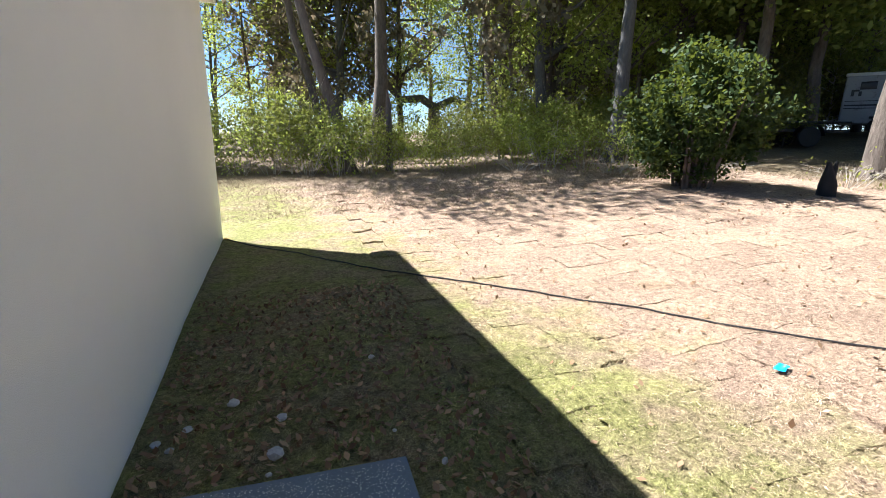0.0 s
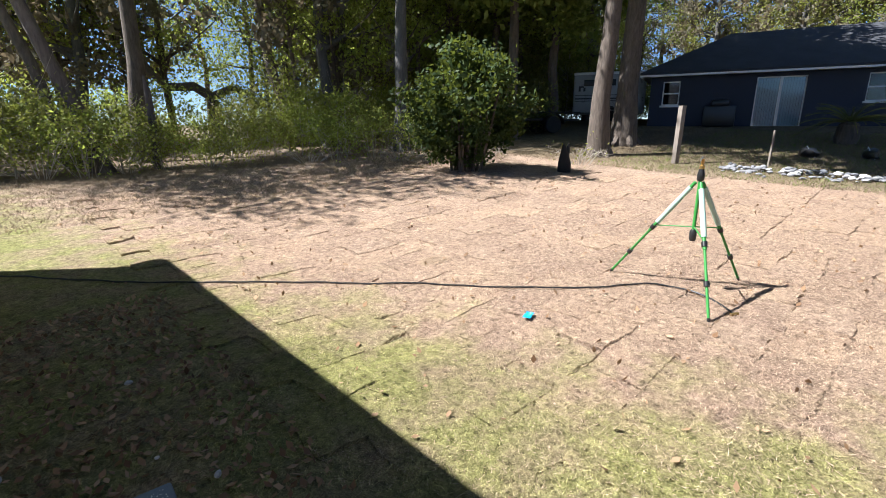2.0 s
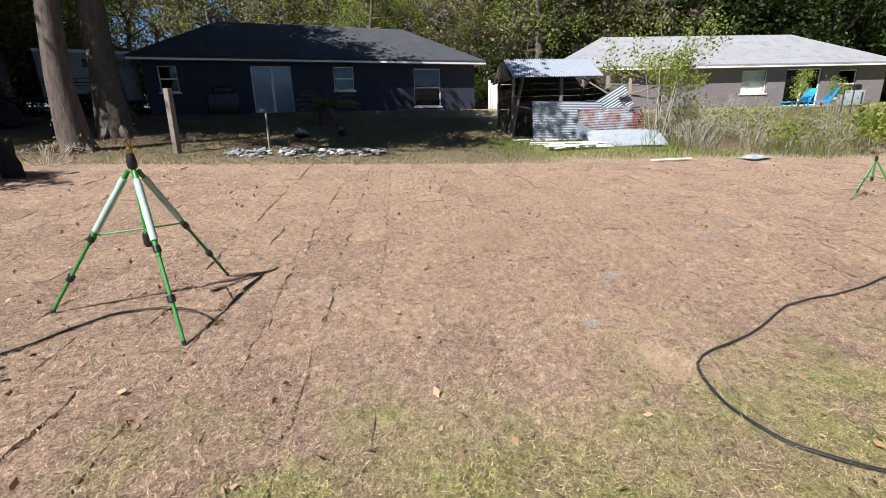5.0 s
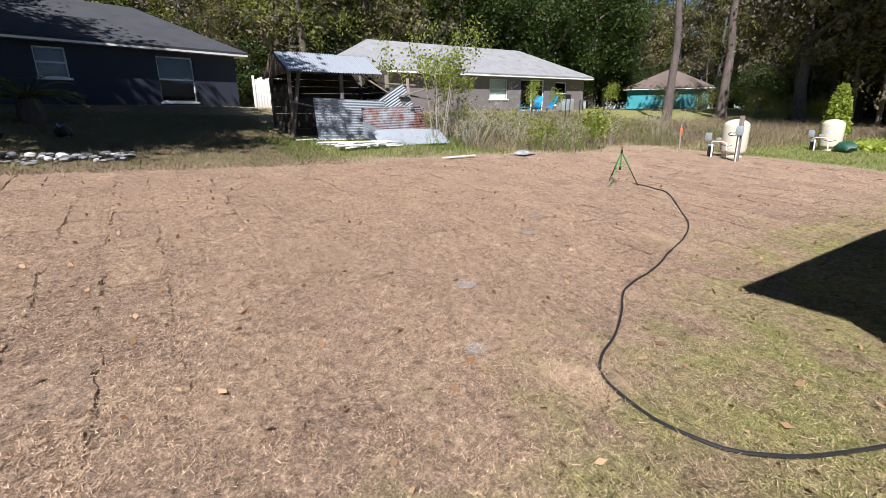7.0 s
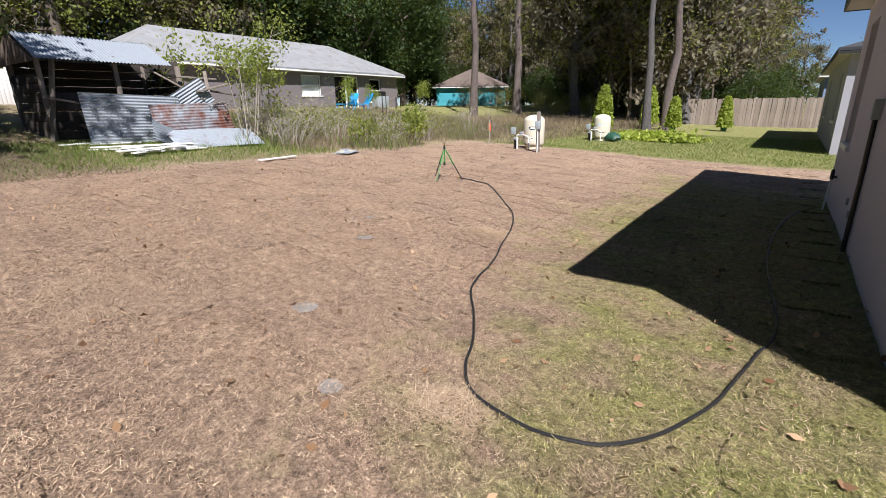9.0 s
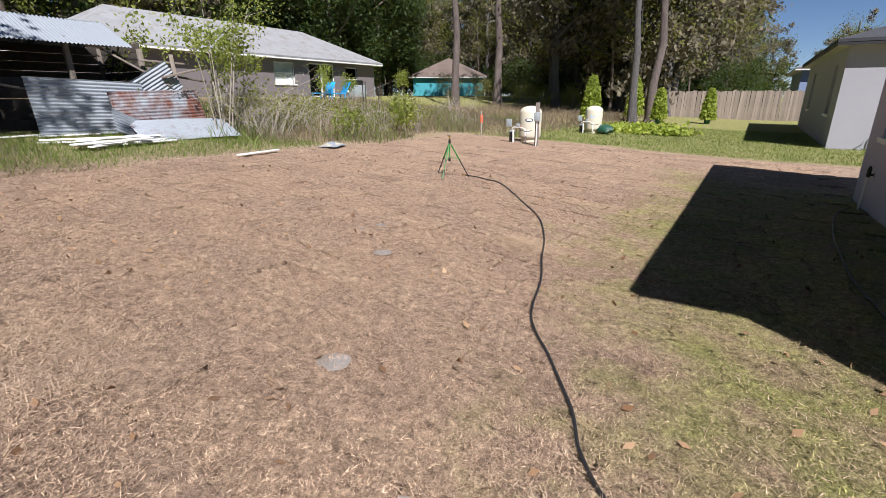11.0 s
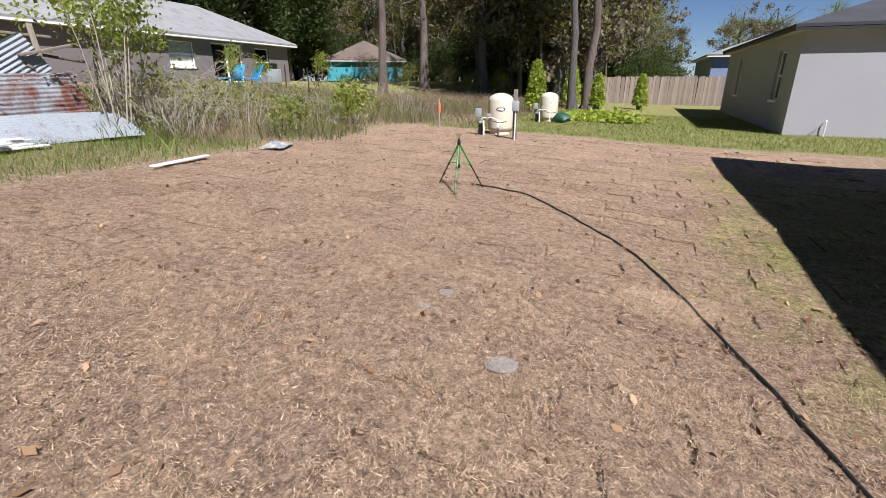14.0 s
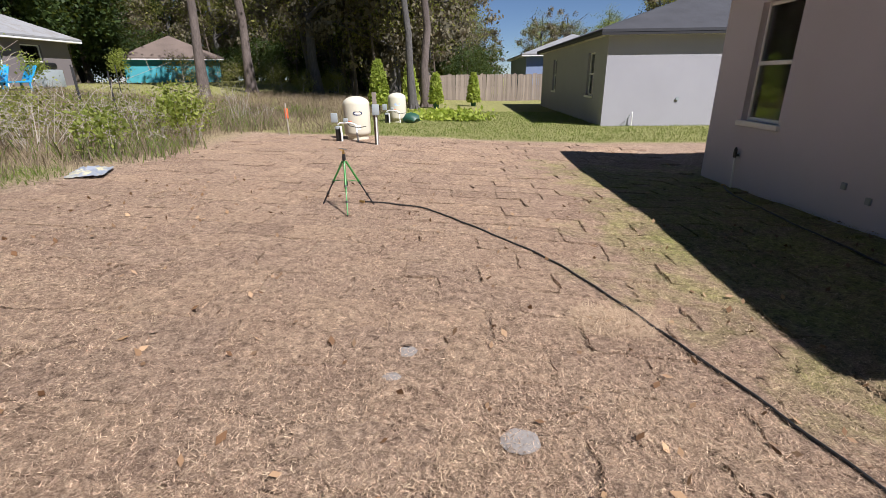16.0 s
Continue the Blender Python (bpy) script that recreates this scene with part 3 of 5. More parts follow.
KINDS = {
    "fresh": tree_kind("tree", "tall broadleaf tree in fresh spring leaf", 1, 14, 0.2, 3.0, 13, 7000, 0.17, M_LEAFL, M_BARK, 70, 0.5, 0.15, 20),
    "fresh2": tree_kind("tree", "slender broadleaf tree with light green leaves", 2, 11, 0.13, 2.3, 10.4, 5400, 0.15, M_LEAFL, M_BARKG, 60, 0.42, 0.15, 18),
    "mid": tree_kind("tree", "tall leafy woodland tree", 3, 15, 0.24, 3.3, 13.8, 6000, 0.19, M_LEAFM, M_BARK, 75, 0.5, 0.2, 20),
    "dark": tree_kind("tree", "dark dense evergreen oak", 4, 14, 0.3, 4.4, 12.8, 14000, 0.30, M_LEAFD, M_BARK, 130, 0.6, 0.2),
    "olive": tree_kind("tree", "old oak with olive leaves and hanging grey moss", 5, 15, 0.32, 4.4, 13, 7500, 0.2, M_LEAFO, M_BARKG, 110, 0.55, 0.2, 16, (0.6, 0.3), (5000, 0.34)),
    "bare": tree_kind("tree", "half-bare tree hung with grey moss", 6, 16, 0.26, 3.6, 14, 3200, 0.18, M_LEAFO, M_BARKG, 90, 0.5, 0.2, 26, (-0.6, 0.4), (4500, 0.3)),
    "stem": tree_kind("tree", "thin bare woodland trunk with few leaves", 10, 11, 0.09, 1.3, 8, 900, 0.15, M_LEAFO, M_BARK, 40, 0.4, 0.25, 18, (0.7, 0.2)),
    "thicket": tree_kind("shrub", "dark evergreen thicket under the trees", 12, 4.2, 0.05, 2.4, 4.0, 5200, 0.2, M_LEAFD, M_BARK, 60, 0.35, 0.1, 14, category="shrub"),
    "shrub": tree_kind("shrub", "leafy woodland undergrowth shrub", 7, 2.6, 0.03, 1.25, 2.3, 2600, 0.10, M_LEAFO, M_BARK, 45, 0.22, 0.1, 12, category="shrub"),
    "shrub2": tree_kind("shrub", "light green undergrowth shrub", 8, 2.2, 0.025, 1.2, 2.0, 2200, 0.095, M_LEAFM, M_TWIG, 40, 0.22, 0.1, 12, category="shrub"),
    "shrub3": tree_kind("shrub", "thin twiggy undergrowth shrub with sparse leaves", 9, 2.4, 0.025, 1.3, 2.2, 1500, 0.11, M_LEAFO, M_TWIG, 40, 0.3, 0.05, 26, category="shrub"),
}


def plant(kind, x, y, s=1.0, rz=0.0, label=None):
    ob = copy_thing(KINDS[kind], pose(x, y, hz(x, y) - 0.05, 0, 0, rz) @ Matrix.Diagonal((s, s, s, 1)))
    ob.scale = (s, s, s)
    if label:
        ob["label"] = label
    return ob


def scatter(kinds, count, x0, x1, y0, y1, s0, s1, seed, gap=1.6, clear=lambda x, y: False):
    rng, put = np.random.default_rng(seed), []
    for _ in range(count * 12):
        if len(put) >= count:
            break
        x, y = rng.uniform(x0, x1), rng.uniform(y0, y1)
        if clear(x, y) or any((x - a) ** 2 + (y - b) ** 2 < gap * gap for a, b in put):
            continue
        put.append((x, y))
        plant(kinds[rng.integers(len(kinds))], x, y, rng.uniform(s0, s1), rng.uniform(0, 360))


def bush_row(kinds, pts, seed, s0=0.7, s1=1.2):
    rng = np.random.default_rng(seed)
    for x, y in pts:
        plant(kinds[rng.integers(len(kinds))], x + rng.normal() * 0.3, y + rng.normal() * 0.3, rng.uniform(s0, s1), rng.uniform(0, 360))


gap_view = lambda x, y: abs(math.degrees(math.atan2(y, x - 1.3)) - 72) < 3.2 and y < 34
# woods beyond the lawn's north edge
scatter(["fresh", "fresh2", "fresh2", "fresh", "mid"], 15, -12, 22, 21, 46, 0.85, 1.2, 11, 2.4, gap_view)
scatter(["stem", "stem", "bare"], 22, -6, 22, 16.5, 34, 0.8, 1.25, 28, 0.9, gap_view)
scatter(["mid", "fresh", "mid", "fresh"], 15, 11.5, 25, 14.5, 23, 0.8, 1.05, 24, 2.0)
scatter(["mid", "fresh2", "dark"], 14, 25, 36, 14.5, 24, 0.6, 0.9, 25, 2.0)
scatter(["shrub", "shrub3"], 16, 21, 32, 14.5, 20, 1.2, 1.9, 26, 1.4)
scatter(["fresh", "fresh2", "shrub2"], 12, -30, 40, 50, 75, 0.7, 1.0, 12, 4)
scatter(["shrub", "shrub3", "shrub3", "shrub2"], 40, -6, 22, 15.6, 26, 0.7, 1.5, 13, 0.9, gap_view)
bush_row(["shrub3", "shrub2", "shrub3"], [(x, 15.4 + 0.3 * math.sin(x * 2)) for x in np.arange(-3.5, 10, 0.8)], 14, 0.55, 0.9)
scatter(["shrub", "shrub2"], 22, 9.5, 20, 11.8, 17, 0.6, 1.1, 15, 0.9)
# woods behind the slate-blue house
scatter(["fresh", "mid", "olive"], 16, 20, 34, 18, 34, 0.8, 1.1, 16, 2.6)
scatter(["bare", "olive", "bare"], 16, 38, 58, -8, 26, 0.75, 1.0, 17, 3.2)
scatter(["olive", "bare", "mid"], 9, 33, 42, -5, 4, 0.5, 0.75, 18, 2.2)
scatter(["mid", "thicket", "fresh"], 26, 22, 48, 27, 46, 0.8, 1.2, 35, 2.2)
scatter(["thicket"], 14, 27, 42, 13.5, 26, 0.7, 1.0, 36, 1.6)
# dark oaks behind the mauve-grey and teal houses
scatter(["dark", "mid", "olive", "dark"], 30, 37, 62, -46, -10, 0.85, 1.25, 19, 3.0)
scatter(["dark", "bare", "olive", "bare"], 34, 8, 40, -82, -54, 0.9, 1.3, 20, 3.2)
scatter(["bare", "olive", "mid"], 12, 11, 24, -58, -36, 0.8, 1.05, 21, 2.6, lambda x, y: x > 19 and y > -52)
scatter(["shrub3", "shrub3", "shrub"], 12, 13, 26, -42, -33, 0.5, 0.9, 22, 1.8)
scatter(["olive", "fresh", "mid"], 14, -30, 10, -80, -58, 0.6, 0.85, 23, 4, lambda x, y: -1.5 < x < 2.5)


def lone_tree(label, x, y, height, r0, lean, bark, seed, crown=None, boughs=4):
    rng = np.random.default_rng(seed)
    ob = thing("tree", x, y, gz(x, y) - 0.05, 0, label, "tree")
    part("trunk", tubes(limbs(rng, None, height, r0, lean, boughs, 2.5, 0.55), 14), bark, ob)
    bm = B()
    for k in range(6):
        a = k * 1.05 + rng.uniform(-0.2, 0.2)
        d = Vector((math.cos(a), math.sin(a), 0))
        tube(bm, [d * r0 * 0.7 + Vector((0, 0, 0.45)), d * r0 * 1.25 + Vector((0, 0, 0.12)), d * r0 * 1.9 + Vector((0, 0, -0.08))], [r0 * 0.28, r0 * 0.32, r0 * 0.1], 7)
    part("root_flare", bm, bark, ob)
    if crown:
        n, R, hgt, leaf, mat_ = crown
        pts = crown_points(rng, n, R, R, hgt / 2, 70, 0.6) + np.array([lean[0], lean[1], height - hgt * 0.3])
        v, f = leaves(pts, leaf, rng)
        raw("crown", v, f, mat_, ob)
    return ob


lone_tree("straight grey-barked tree beside the dark bush", 11.4, 12.3, 13, 0.24, (0.5, 0.2), M_BARKG, 31, (8000, 4.4, 7, 0.19, M_LEAFL))
lone_tree("leaning brown-barked woodland tree", 12.4, 18.0, 14, 0.26, (1.1, -0.1), M_BARK, 32, (9000, 3.4, 7, 0.19, M_LEAFL))
lone_tree("slender tree leaning over the brush", 10.9, 19.0, 13, 0.25, (-2.0, 0.8), M_BARK, 33, (8000, 3.2, 6, 0.19, M_LEAFL))
lone_tree("leaning thin tree in the brush edge", 3.6, 15.6, 12, 0.2, (-3.0, 0.6), M_BARKP, 34, (12000, 4.2, 5, 0.17, M_LEAFL))
lone_tree("dark trunk behind the leaning tree", 3.2, 17.5, 12, 0.17, (-2.4, 0.3), M_BARK, 35, (7000, 3, 6, 0.19, M_LEAFM))
lone_tree("stout vine-hung trunk in the brush", 5.2, 18.4, 13, 0.3, (0.4, 0.0), M_BARK, 36, (12000, 4.2, 6, 0.17, M_LEAFL))
lone_tree("stout oak standing on the lawn's edge", 14.3, 6.7, 13, 0.27, (-0.3, -0.5), M_BARK, 37, (26000, 5.6, 8, 0.29, M_LEAFM), 7)
lone_tree("thick oak with flared roots beside the trailer", 17.0, 7.3, 14, 0.36, (0.3, -0.3), M_BARK, 38, (28000, 6.0, 8, 0.29, M_LEAFM), 7)
lone_tree("leafy oak shading the slate-blue house", 20.5, 12.5, 11, 0.25, (0.3, 0.3), M_BARK, 43, (24000, 4.6, 9, 0.28, M_LEAFM), 7)
lone_tree("leafy oak behind the dark bush", 16.4, 11.6, 11, 0.24, (0.2, 0.2), M_BARK, 45, (22000, 4.8, 9, 0.28, M_LEAFM), 7)
lone_tree("leafy oak at the trailer", 22.5, 9.9, 12, 0.25, (0.2, 0.5), M_BARK, 44, (24000, 4.8, 8, 0.28, M_LEAFM), 7)
lone_tree("tall bare pine trunk before the dark oaks", 20.7, -26.9, 17, 0.24, (-0.3, 0.2), M_BARKP, 39, (6000, 2.8, 5, 0.3, M_LEAFM))
lone_tree("tall trunk among the dark oaks", 21.2, -33.8, 17, 0.3, (0.3, 0.2), M_BARKP, 40, (6000, 3, 5, 0.3, M_LEAFD))
lone_tree("crooked mossy trunk by the fence", 10.1, -26.9, 14, 0.2, (0.9, 0.2), M_BARKG, 41, (5000, 3.4, 6, 0.28, M_LEAFO), 8)
lone_tree("straight reddish pine trunk by the fence", 9.6, -29.0, 16, 0.24, (0.1, 0.3), M_BARKP, 42, (5000, 3, 5, 0.3, M_LEAFO))
scatter(["dark", "dark", "olive"], 16, 30, 46, -62, -29, 0.8, 1.1, 27, 2.6, lambda x, y: x < 39 and y < -39)
scatter(["thicket", "thicket", "stem"], 46, 6, 44, -68, -50, 0.8, 1.4, 29, 1.8)
scatter(["thicket"], 22, 36, 46, -50, -8, 0.9, 1.3, 33, 2.0)
scatter(["bare", "stem", "stem"], 30, 10, 24, -54, -35, 0.9, 1.4, 34, 1.0, lambda x, y: x > 18 and y > -50)
# the arched limb seen through the brush
arch = thing("fallen_limb", 9.2, 26.0, None, 0, "heavy arched tree limb bending across the gap", "tree limb")
part("limb", tubes([([(1.2, 0, 0), (1.0, 0, 1.6), (0.9, 0, 2.4), (0.2, 0.3, 2.9), (-1.0, 0.3, 2.8), (-1.8, 0.2, 3.6), (-2.6, 0, 5.0)], [.3, .26, .25, .22, .2, .18, .12]), ([(0.9, 0, 2.4), (2.0, 0.2, 2.9), (3.2, 0.2, 2.6)], [.22, .18, .12])], 10), M_BARK, arch)


# ---- things on and round the lawn ----
def spline(pts, step=0.06):
    """Points along a smooth line on the ground."""
    p = np.array(pts, float)
    q = np.vstack([2 * p[0] - p[1], p, 2 * p[-1] - p[-2]])
    out = []
    for i in range(1, len(q) - 2):
        n = max(2, int(np.linalg.norm(q[i + 1] - q[i]) / step))
        for t in np.arange(n) / n:
            a, b, c, d = q[i - 1], q[i], q[i + 1], q[i + 2]
            out.append(0.5 * (2 * b + (c - a) * t + (2 * a - 5 * b + 4 * c - d) * t * t + (3 * b - a - 3 * c + d) * t ** 3))
    return out + [p[-1]]


def hose(label, pts, r, lift=0.004, ends=True):
    ob = thing("garden_hose", pts[0][0], pts[0][1], 0.0, 0, label, "hose")
    line = spline(pts)
    o = Vector((pts[0][0], pts[0][1], 0))
    bm = tube(B(), [Vector((x, y, gz(x, y) + r + lift + 0.006 * noise.noise((x * 3, y * 3, 1)))) - o for x, y in line], r, 8)
    part("pipe", bm, M_HOSE, ob)
    for x, y in (line[0], line[-1]):
        a = Vector((x, y, gz(x, y) + r + lift)) - o
        part("coupling", tube(B(), [a + Vector((-.03, .02, 0)), a + Vector((.03, -.02, 0.004))], r * 1.5, 8), M_BRASS, ob, "brass hose coupling")
    return ob


hose("thin black hose lying across the lawn", [(0.55, 7.4), (0.96, 6.89), (1.48, 6.21), (1.97, 5.53), (2.66, 4.77), (3.61, 3.98), (4.39, 3.17), (5.0, 2.4), (5.55, 1.85), (5.82, 1.66), (6.03, 1.46), (6.11, 1.16), (6.01, 0.9), (5.84, 0.72)], 0.009)
hose("black rubber hose looped over the lawn", [(3.40, -10.2), (3.62, -9.6), (3.79, -8.7), (3.91, -7.47), (3.93, -6.2), (3.88, -5.42), (3.82, -4.81), (3.8, -4.25), (3.89, -3.79), (4.06, -2.97), (4.3, -2.48), (4.62, -2.3), (5.03, -2.36), (5.25, -2.6), (5.39, -2.9), (5.64, -3.3), (5.97, -3.8), (6.19, -4.55), (6.38, -5.05), (6.6, -5.68), (6.9, -6.3), (7.28, -6.75), (7.7, -7.25), (8.17, -7.76), (8.6, -7.92), (8.95, -7.95)], 0.0102)

slab = thing("concrete_step", 1.09, 0.5, hz(1.16, 0.5) - .03, -3, "blue-grey speckle-coated concrete step by the wall", "step")
part("slab", box(B(), -0.66, 0.66, -1.45, 1.46, -0.25, 0.085, 0.012), M_SPECK, slab)
rng = np.random.default_rng(50)
bm = B()
for _ in range(5000):
    x, y, s = rng.uniform(-0.63, 0.63), rng.uniform(0.4, 1.43), rng.uniform(0.0012, 0.0045)
    vs = [bm.verts.new((x + s * math.cos(a) * rng.uniform(.6, 1.2), y + s * math.sin(a) * rng.uniform(.6, 1.2), 0.0865)) for a in np.arange(5) * 1.2566]
    bm.faces.new(vs)
part("paint_flakes", bm, M_PVC, slab, "pale vinyl flakes in the coating", soft=False)


def rock(bm, c, s, rng, flat=0.7):
    r = bmesh.ops.create_icosphere(bm, subdivisions=2, radius=1.0)
    k, d = rng.uniform(0, 99), rng.uniform(0.7, 1.3, 3)
    for v in r["verts"]:
        n = v.co.normalized()
        f = 1 + 0.35 * noise.noise(n * 1.7 + Vector((k, k, k))) + 0.15 * noise.noise(n * 4 + Vector((k, 0, 0)))
        v.co = Vector((n.x * f * s * d[0], n.y * f * s * d[1], n.z * f * s * flat * d[2])) + Vector(c)
    return bm


for x, y, s in ((0.96, 2.68, .036), (1.19, 2.13, .045), (1.86, 3.02, .026), (0.74, 2.49, .03), (0.6, 2.41, .028), (0.68, 2.33, .022), (1.23, 2.44, .03), (1.82, 2.15, .02), (2.0, 1.82, .024), (1.16, 2.0, .018)):
    st = thing("stone", x, y, gz(x, y), rng.uniform(0, 360), "small pale broken stone lying in the grass", "stone", "stones by the wall")
    part("chip", rock(B(), (0, 0, s * 0.5), s * .9, rng, .55), M_CHIP, st)

bit = thing("plastic_scrap", 4.56, 1.92, gz(4.56, 1.92), 20, "crumpled bright blue plastic scrap on the lawn", "litter")
bm = B()
bmesh.ops.create_grid(bm, x_segments=9, y_segments=6, size=0.5)
for v in bm.verts:
    v.co = Vector((v.co.x * 0.14, v.co.y * 0.07, 0.03 + 0.025 * noise.noise(v.co * 6)))
part("sheet", bm, M_BLUE, bit)


def sprinkler(label, feet, top, scale, wrap):
    """A tripod sprinkler: three telescopic legs, hub, spreader and a brass impact head."""
    cx, cy = top[0], top[1]
    base = gz(cx, cy)
    ob = thing("sprinkler_tripod", cx, cy, base, 0, label, "sprinkler", "lawn sprinklers")
    hub = Vector((0, 0, top[2] - base))
    s = scale
    part("hub", lathe(B(), [(.02 * s, hub.z - .05 * s), (.026 * s, hub.z - .04 * s), (.026 * s, hub.z - .01), (.02 * s, hub.z + .02 * s), (.016 * s, hub.z + .04 * s)], 14), M_BLACK, ob, "black plastic tripod hub")
    spread = Vector((0, 0, hub.z * 0.56))
    part("riser", tube(B(), [(0, 0, hub.z * 0.5), (0, 0, hub.z - .05 * s)], .013 * s, 10), M_GREENMET, ob, "green centre pipe")
    part("inlet_valve", lathe(B(), [(.02 * s, hub.z * .44), (.026 * s, hub.z * .46), (.026 * s, hub.z * .52), (.016 * s, hub.z * .54)], 12), M_BLACK, ob, "black hose inlet")
    for i, (fx, fy) in enumerate(feet):
        f = Vector((fx - cx, fy - cy, gz(fx, fy) - base))
        a = hub + (f - hub).normalized() * 0.05 * s + Vector((0, 0, -0.02 * s))
        p = lambda t: a + (f - a) * t
        leg = part("leg", tube(B(), [p(0), p(0.5)], .0135 * s, 10), M_GREENMET, ob, "green enamelled telescopic leg")
        part("lower_leg", tube(B(), [p(0.48), p(0.985)], .0095 * s, 10), M_GREENMET if wrap or i == 1 else M_BLACK, leg)
        for t in (0.46, 0.74):
            part("leg_clamp", tube(B(), [p(t - .018), p(t + .018)], .02 * s, 10), M_BLACK, leg, "black leg clamp")
        part("foot", tube(B(), [p(0.97), p(1.0)], [.014 * s, .006 * s], 8), M_BLACK, leg, "black pointed foot")
        part("brace", tube(B(), [spread, p(0.44)], .005 * s, 6), M_GREENMET, ob, "thin green spreader bar")
        if wrap:
            bm = tube(B(), [p(0.05 + 0.04 * k) for k in range(10)], [.019 * s * (1 + 0.18 * noise.noise((k * 1.7, i, 2))) for k in range(10)], 10)
            part("wrap", bm, M_FILM, leg, "cloudy wrapping film on the leg")
    head = part("sprinkler_head", lathe(B(), [(.012 * s, hub.z + .03 * s), (.018 * s, hub.z + .035 * s), (.018 * s, hub.z + .06 * s), (.01 * s, hub.z + .065 * s), (.01 * s, hub.z + .10 * s), (.014 * s, hub.z + .105 * s)], 12), M_BRASS, ob, "brass impact sprinkler head")
    part("nozzle", tube(B(), [(0, 0, hub.z + .07 * s), (.05 * s, .01 * s, hub.z + .10 * s)], [.011 * s, .007 * s], 8), M_BRASS, head)
    part("impact_arm", beam(B(), (-.05 * s, .0, hub.z + .09 * s), (.05 * s, .02 * s, hub.z + .115 * s), .008 * s, .012 * s), M_CHROME, head, "steel impact arm")
    return ob


sprinkler("green tripod sprinkler with film-wrapped legs on the lawn", [(5.54, .82), (6.07, 1.97), (6.72, .93)], (6.12, 1.22, 1.03), 1.25, True)
sprinkler("small green and black tripod sprinkler on the lawn", [(9.39, -7.81), (8.98, -7.3), (8.79, -7.86)], (9.06, -7.66, 0.47), 0.85, False)

# fixtures on the shaded stucco wing
box_ = thing("meter_conduit", W_X, -7.07, 0.0, 0, "grey electrical box with a conduit down the stucco wall", "electrical box")
part("enclosure", box(B(), 0.0, 0.075, -0.06, 0.06, 1.02, 1.22, 0.008), M_GREYBOX, box_)
part("conduit", tube(B(), [(0.035, 0, 1.02), (0.03, 0.0, 0.4), (0.03, -0.01, -0.5)], 0.024, 10), M_BLACK, box_, "dark conduit pipe")
tap = thing("hose_tap", W_X, -10.2, 0.0, 0, "white pipe hose tap with a black valve beside the wall", "tap")
part("riser_pipe", tube(B(), [(0.10, 0.12, -0.5), (0.07, 0.02, 0.02)], 0.014, 10), M_PVC, tap)
part("elbow", tube(B(), [(0.07, 0.02, 0.02), (0.06, 0, 0.06), (-0.01, 0, 0.06)], 0.018, 10), M_BLACK, tap)
part("valve", lathe(B(), [(.018, .02), (.028, .03), (.028, .15), (.016, .17), (.012, .19)], 12, 0.065, 0.0), M_BLACK, tap, "black plastic valve")
part("escutcheon", tube(B(), [(-0.002, 0, 0.06), (0.012, 0, 0.06)], 0.035, 12), M_GREYBOX, tap)
for y, z in ((-7.98, 0.04), (-7.6, -0.05)):
    o = thing("wall_outlet", W_X, y, z, 0, "small dark capped outlet on the stucco wall", "outlet", "wall outlets")
    part("cover", box(B(), -0.003, 0.025, -0.035, 0.035, -0.04, 0.04, 0.006), M_GREYBOX, o)
np_ = thing("wall_pipe", 1.95, -19.05, hz(1.95, -19.05), 0, "white water pipe standing at the neighbour wall", "pipe")
part("riser_pipe", tube(B(), [(0, .05, -.1), (0, .05, .42), (.0, .0, .46)], .016, 8), M_PVC, np_)
part("loop_pipe", tube(B(), [(.25, .06, -.05), (.2, .06, .25), (.05, .06, .38)], .010, 8), M_GREYBOX, np_)
nv = thing("wall_vent", 0.5, -19.09, .55, 0, "round grey vent cap on the neighbour wall", "vent")
part("cap", tube(B(), [(0, 0, 0), (0, .03, 0)], .06, 14), M_GREYBOX, nv)

# well tanks
def label_oval(parent, r, z, ang, w, h, mat_, name="label"):
    bm = B()
    vs = []
    for k in range(20):
        a = 2 * math.pi * k / 20
        t = ang + w / r * math.cos(a)
        vs.append(bm.verts.new(((r + 0.004) * math.cos(t), (r + 0.004) * math.sin(t), z + h * math.sin(a))))
    bm.faces.new(vs)
    return part(name, bm, mat_, parent, "printed oval badge", soft=False)


M_NAVY = plain("navy_print", (0.02, 0.03, 0.09), 0.5, 0.05, 4, 60, 0)
M_PALE = plain("pale_print", (0.45, 0.58, 0.75), 0.5, 0.05, 4, 60, 0)


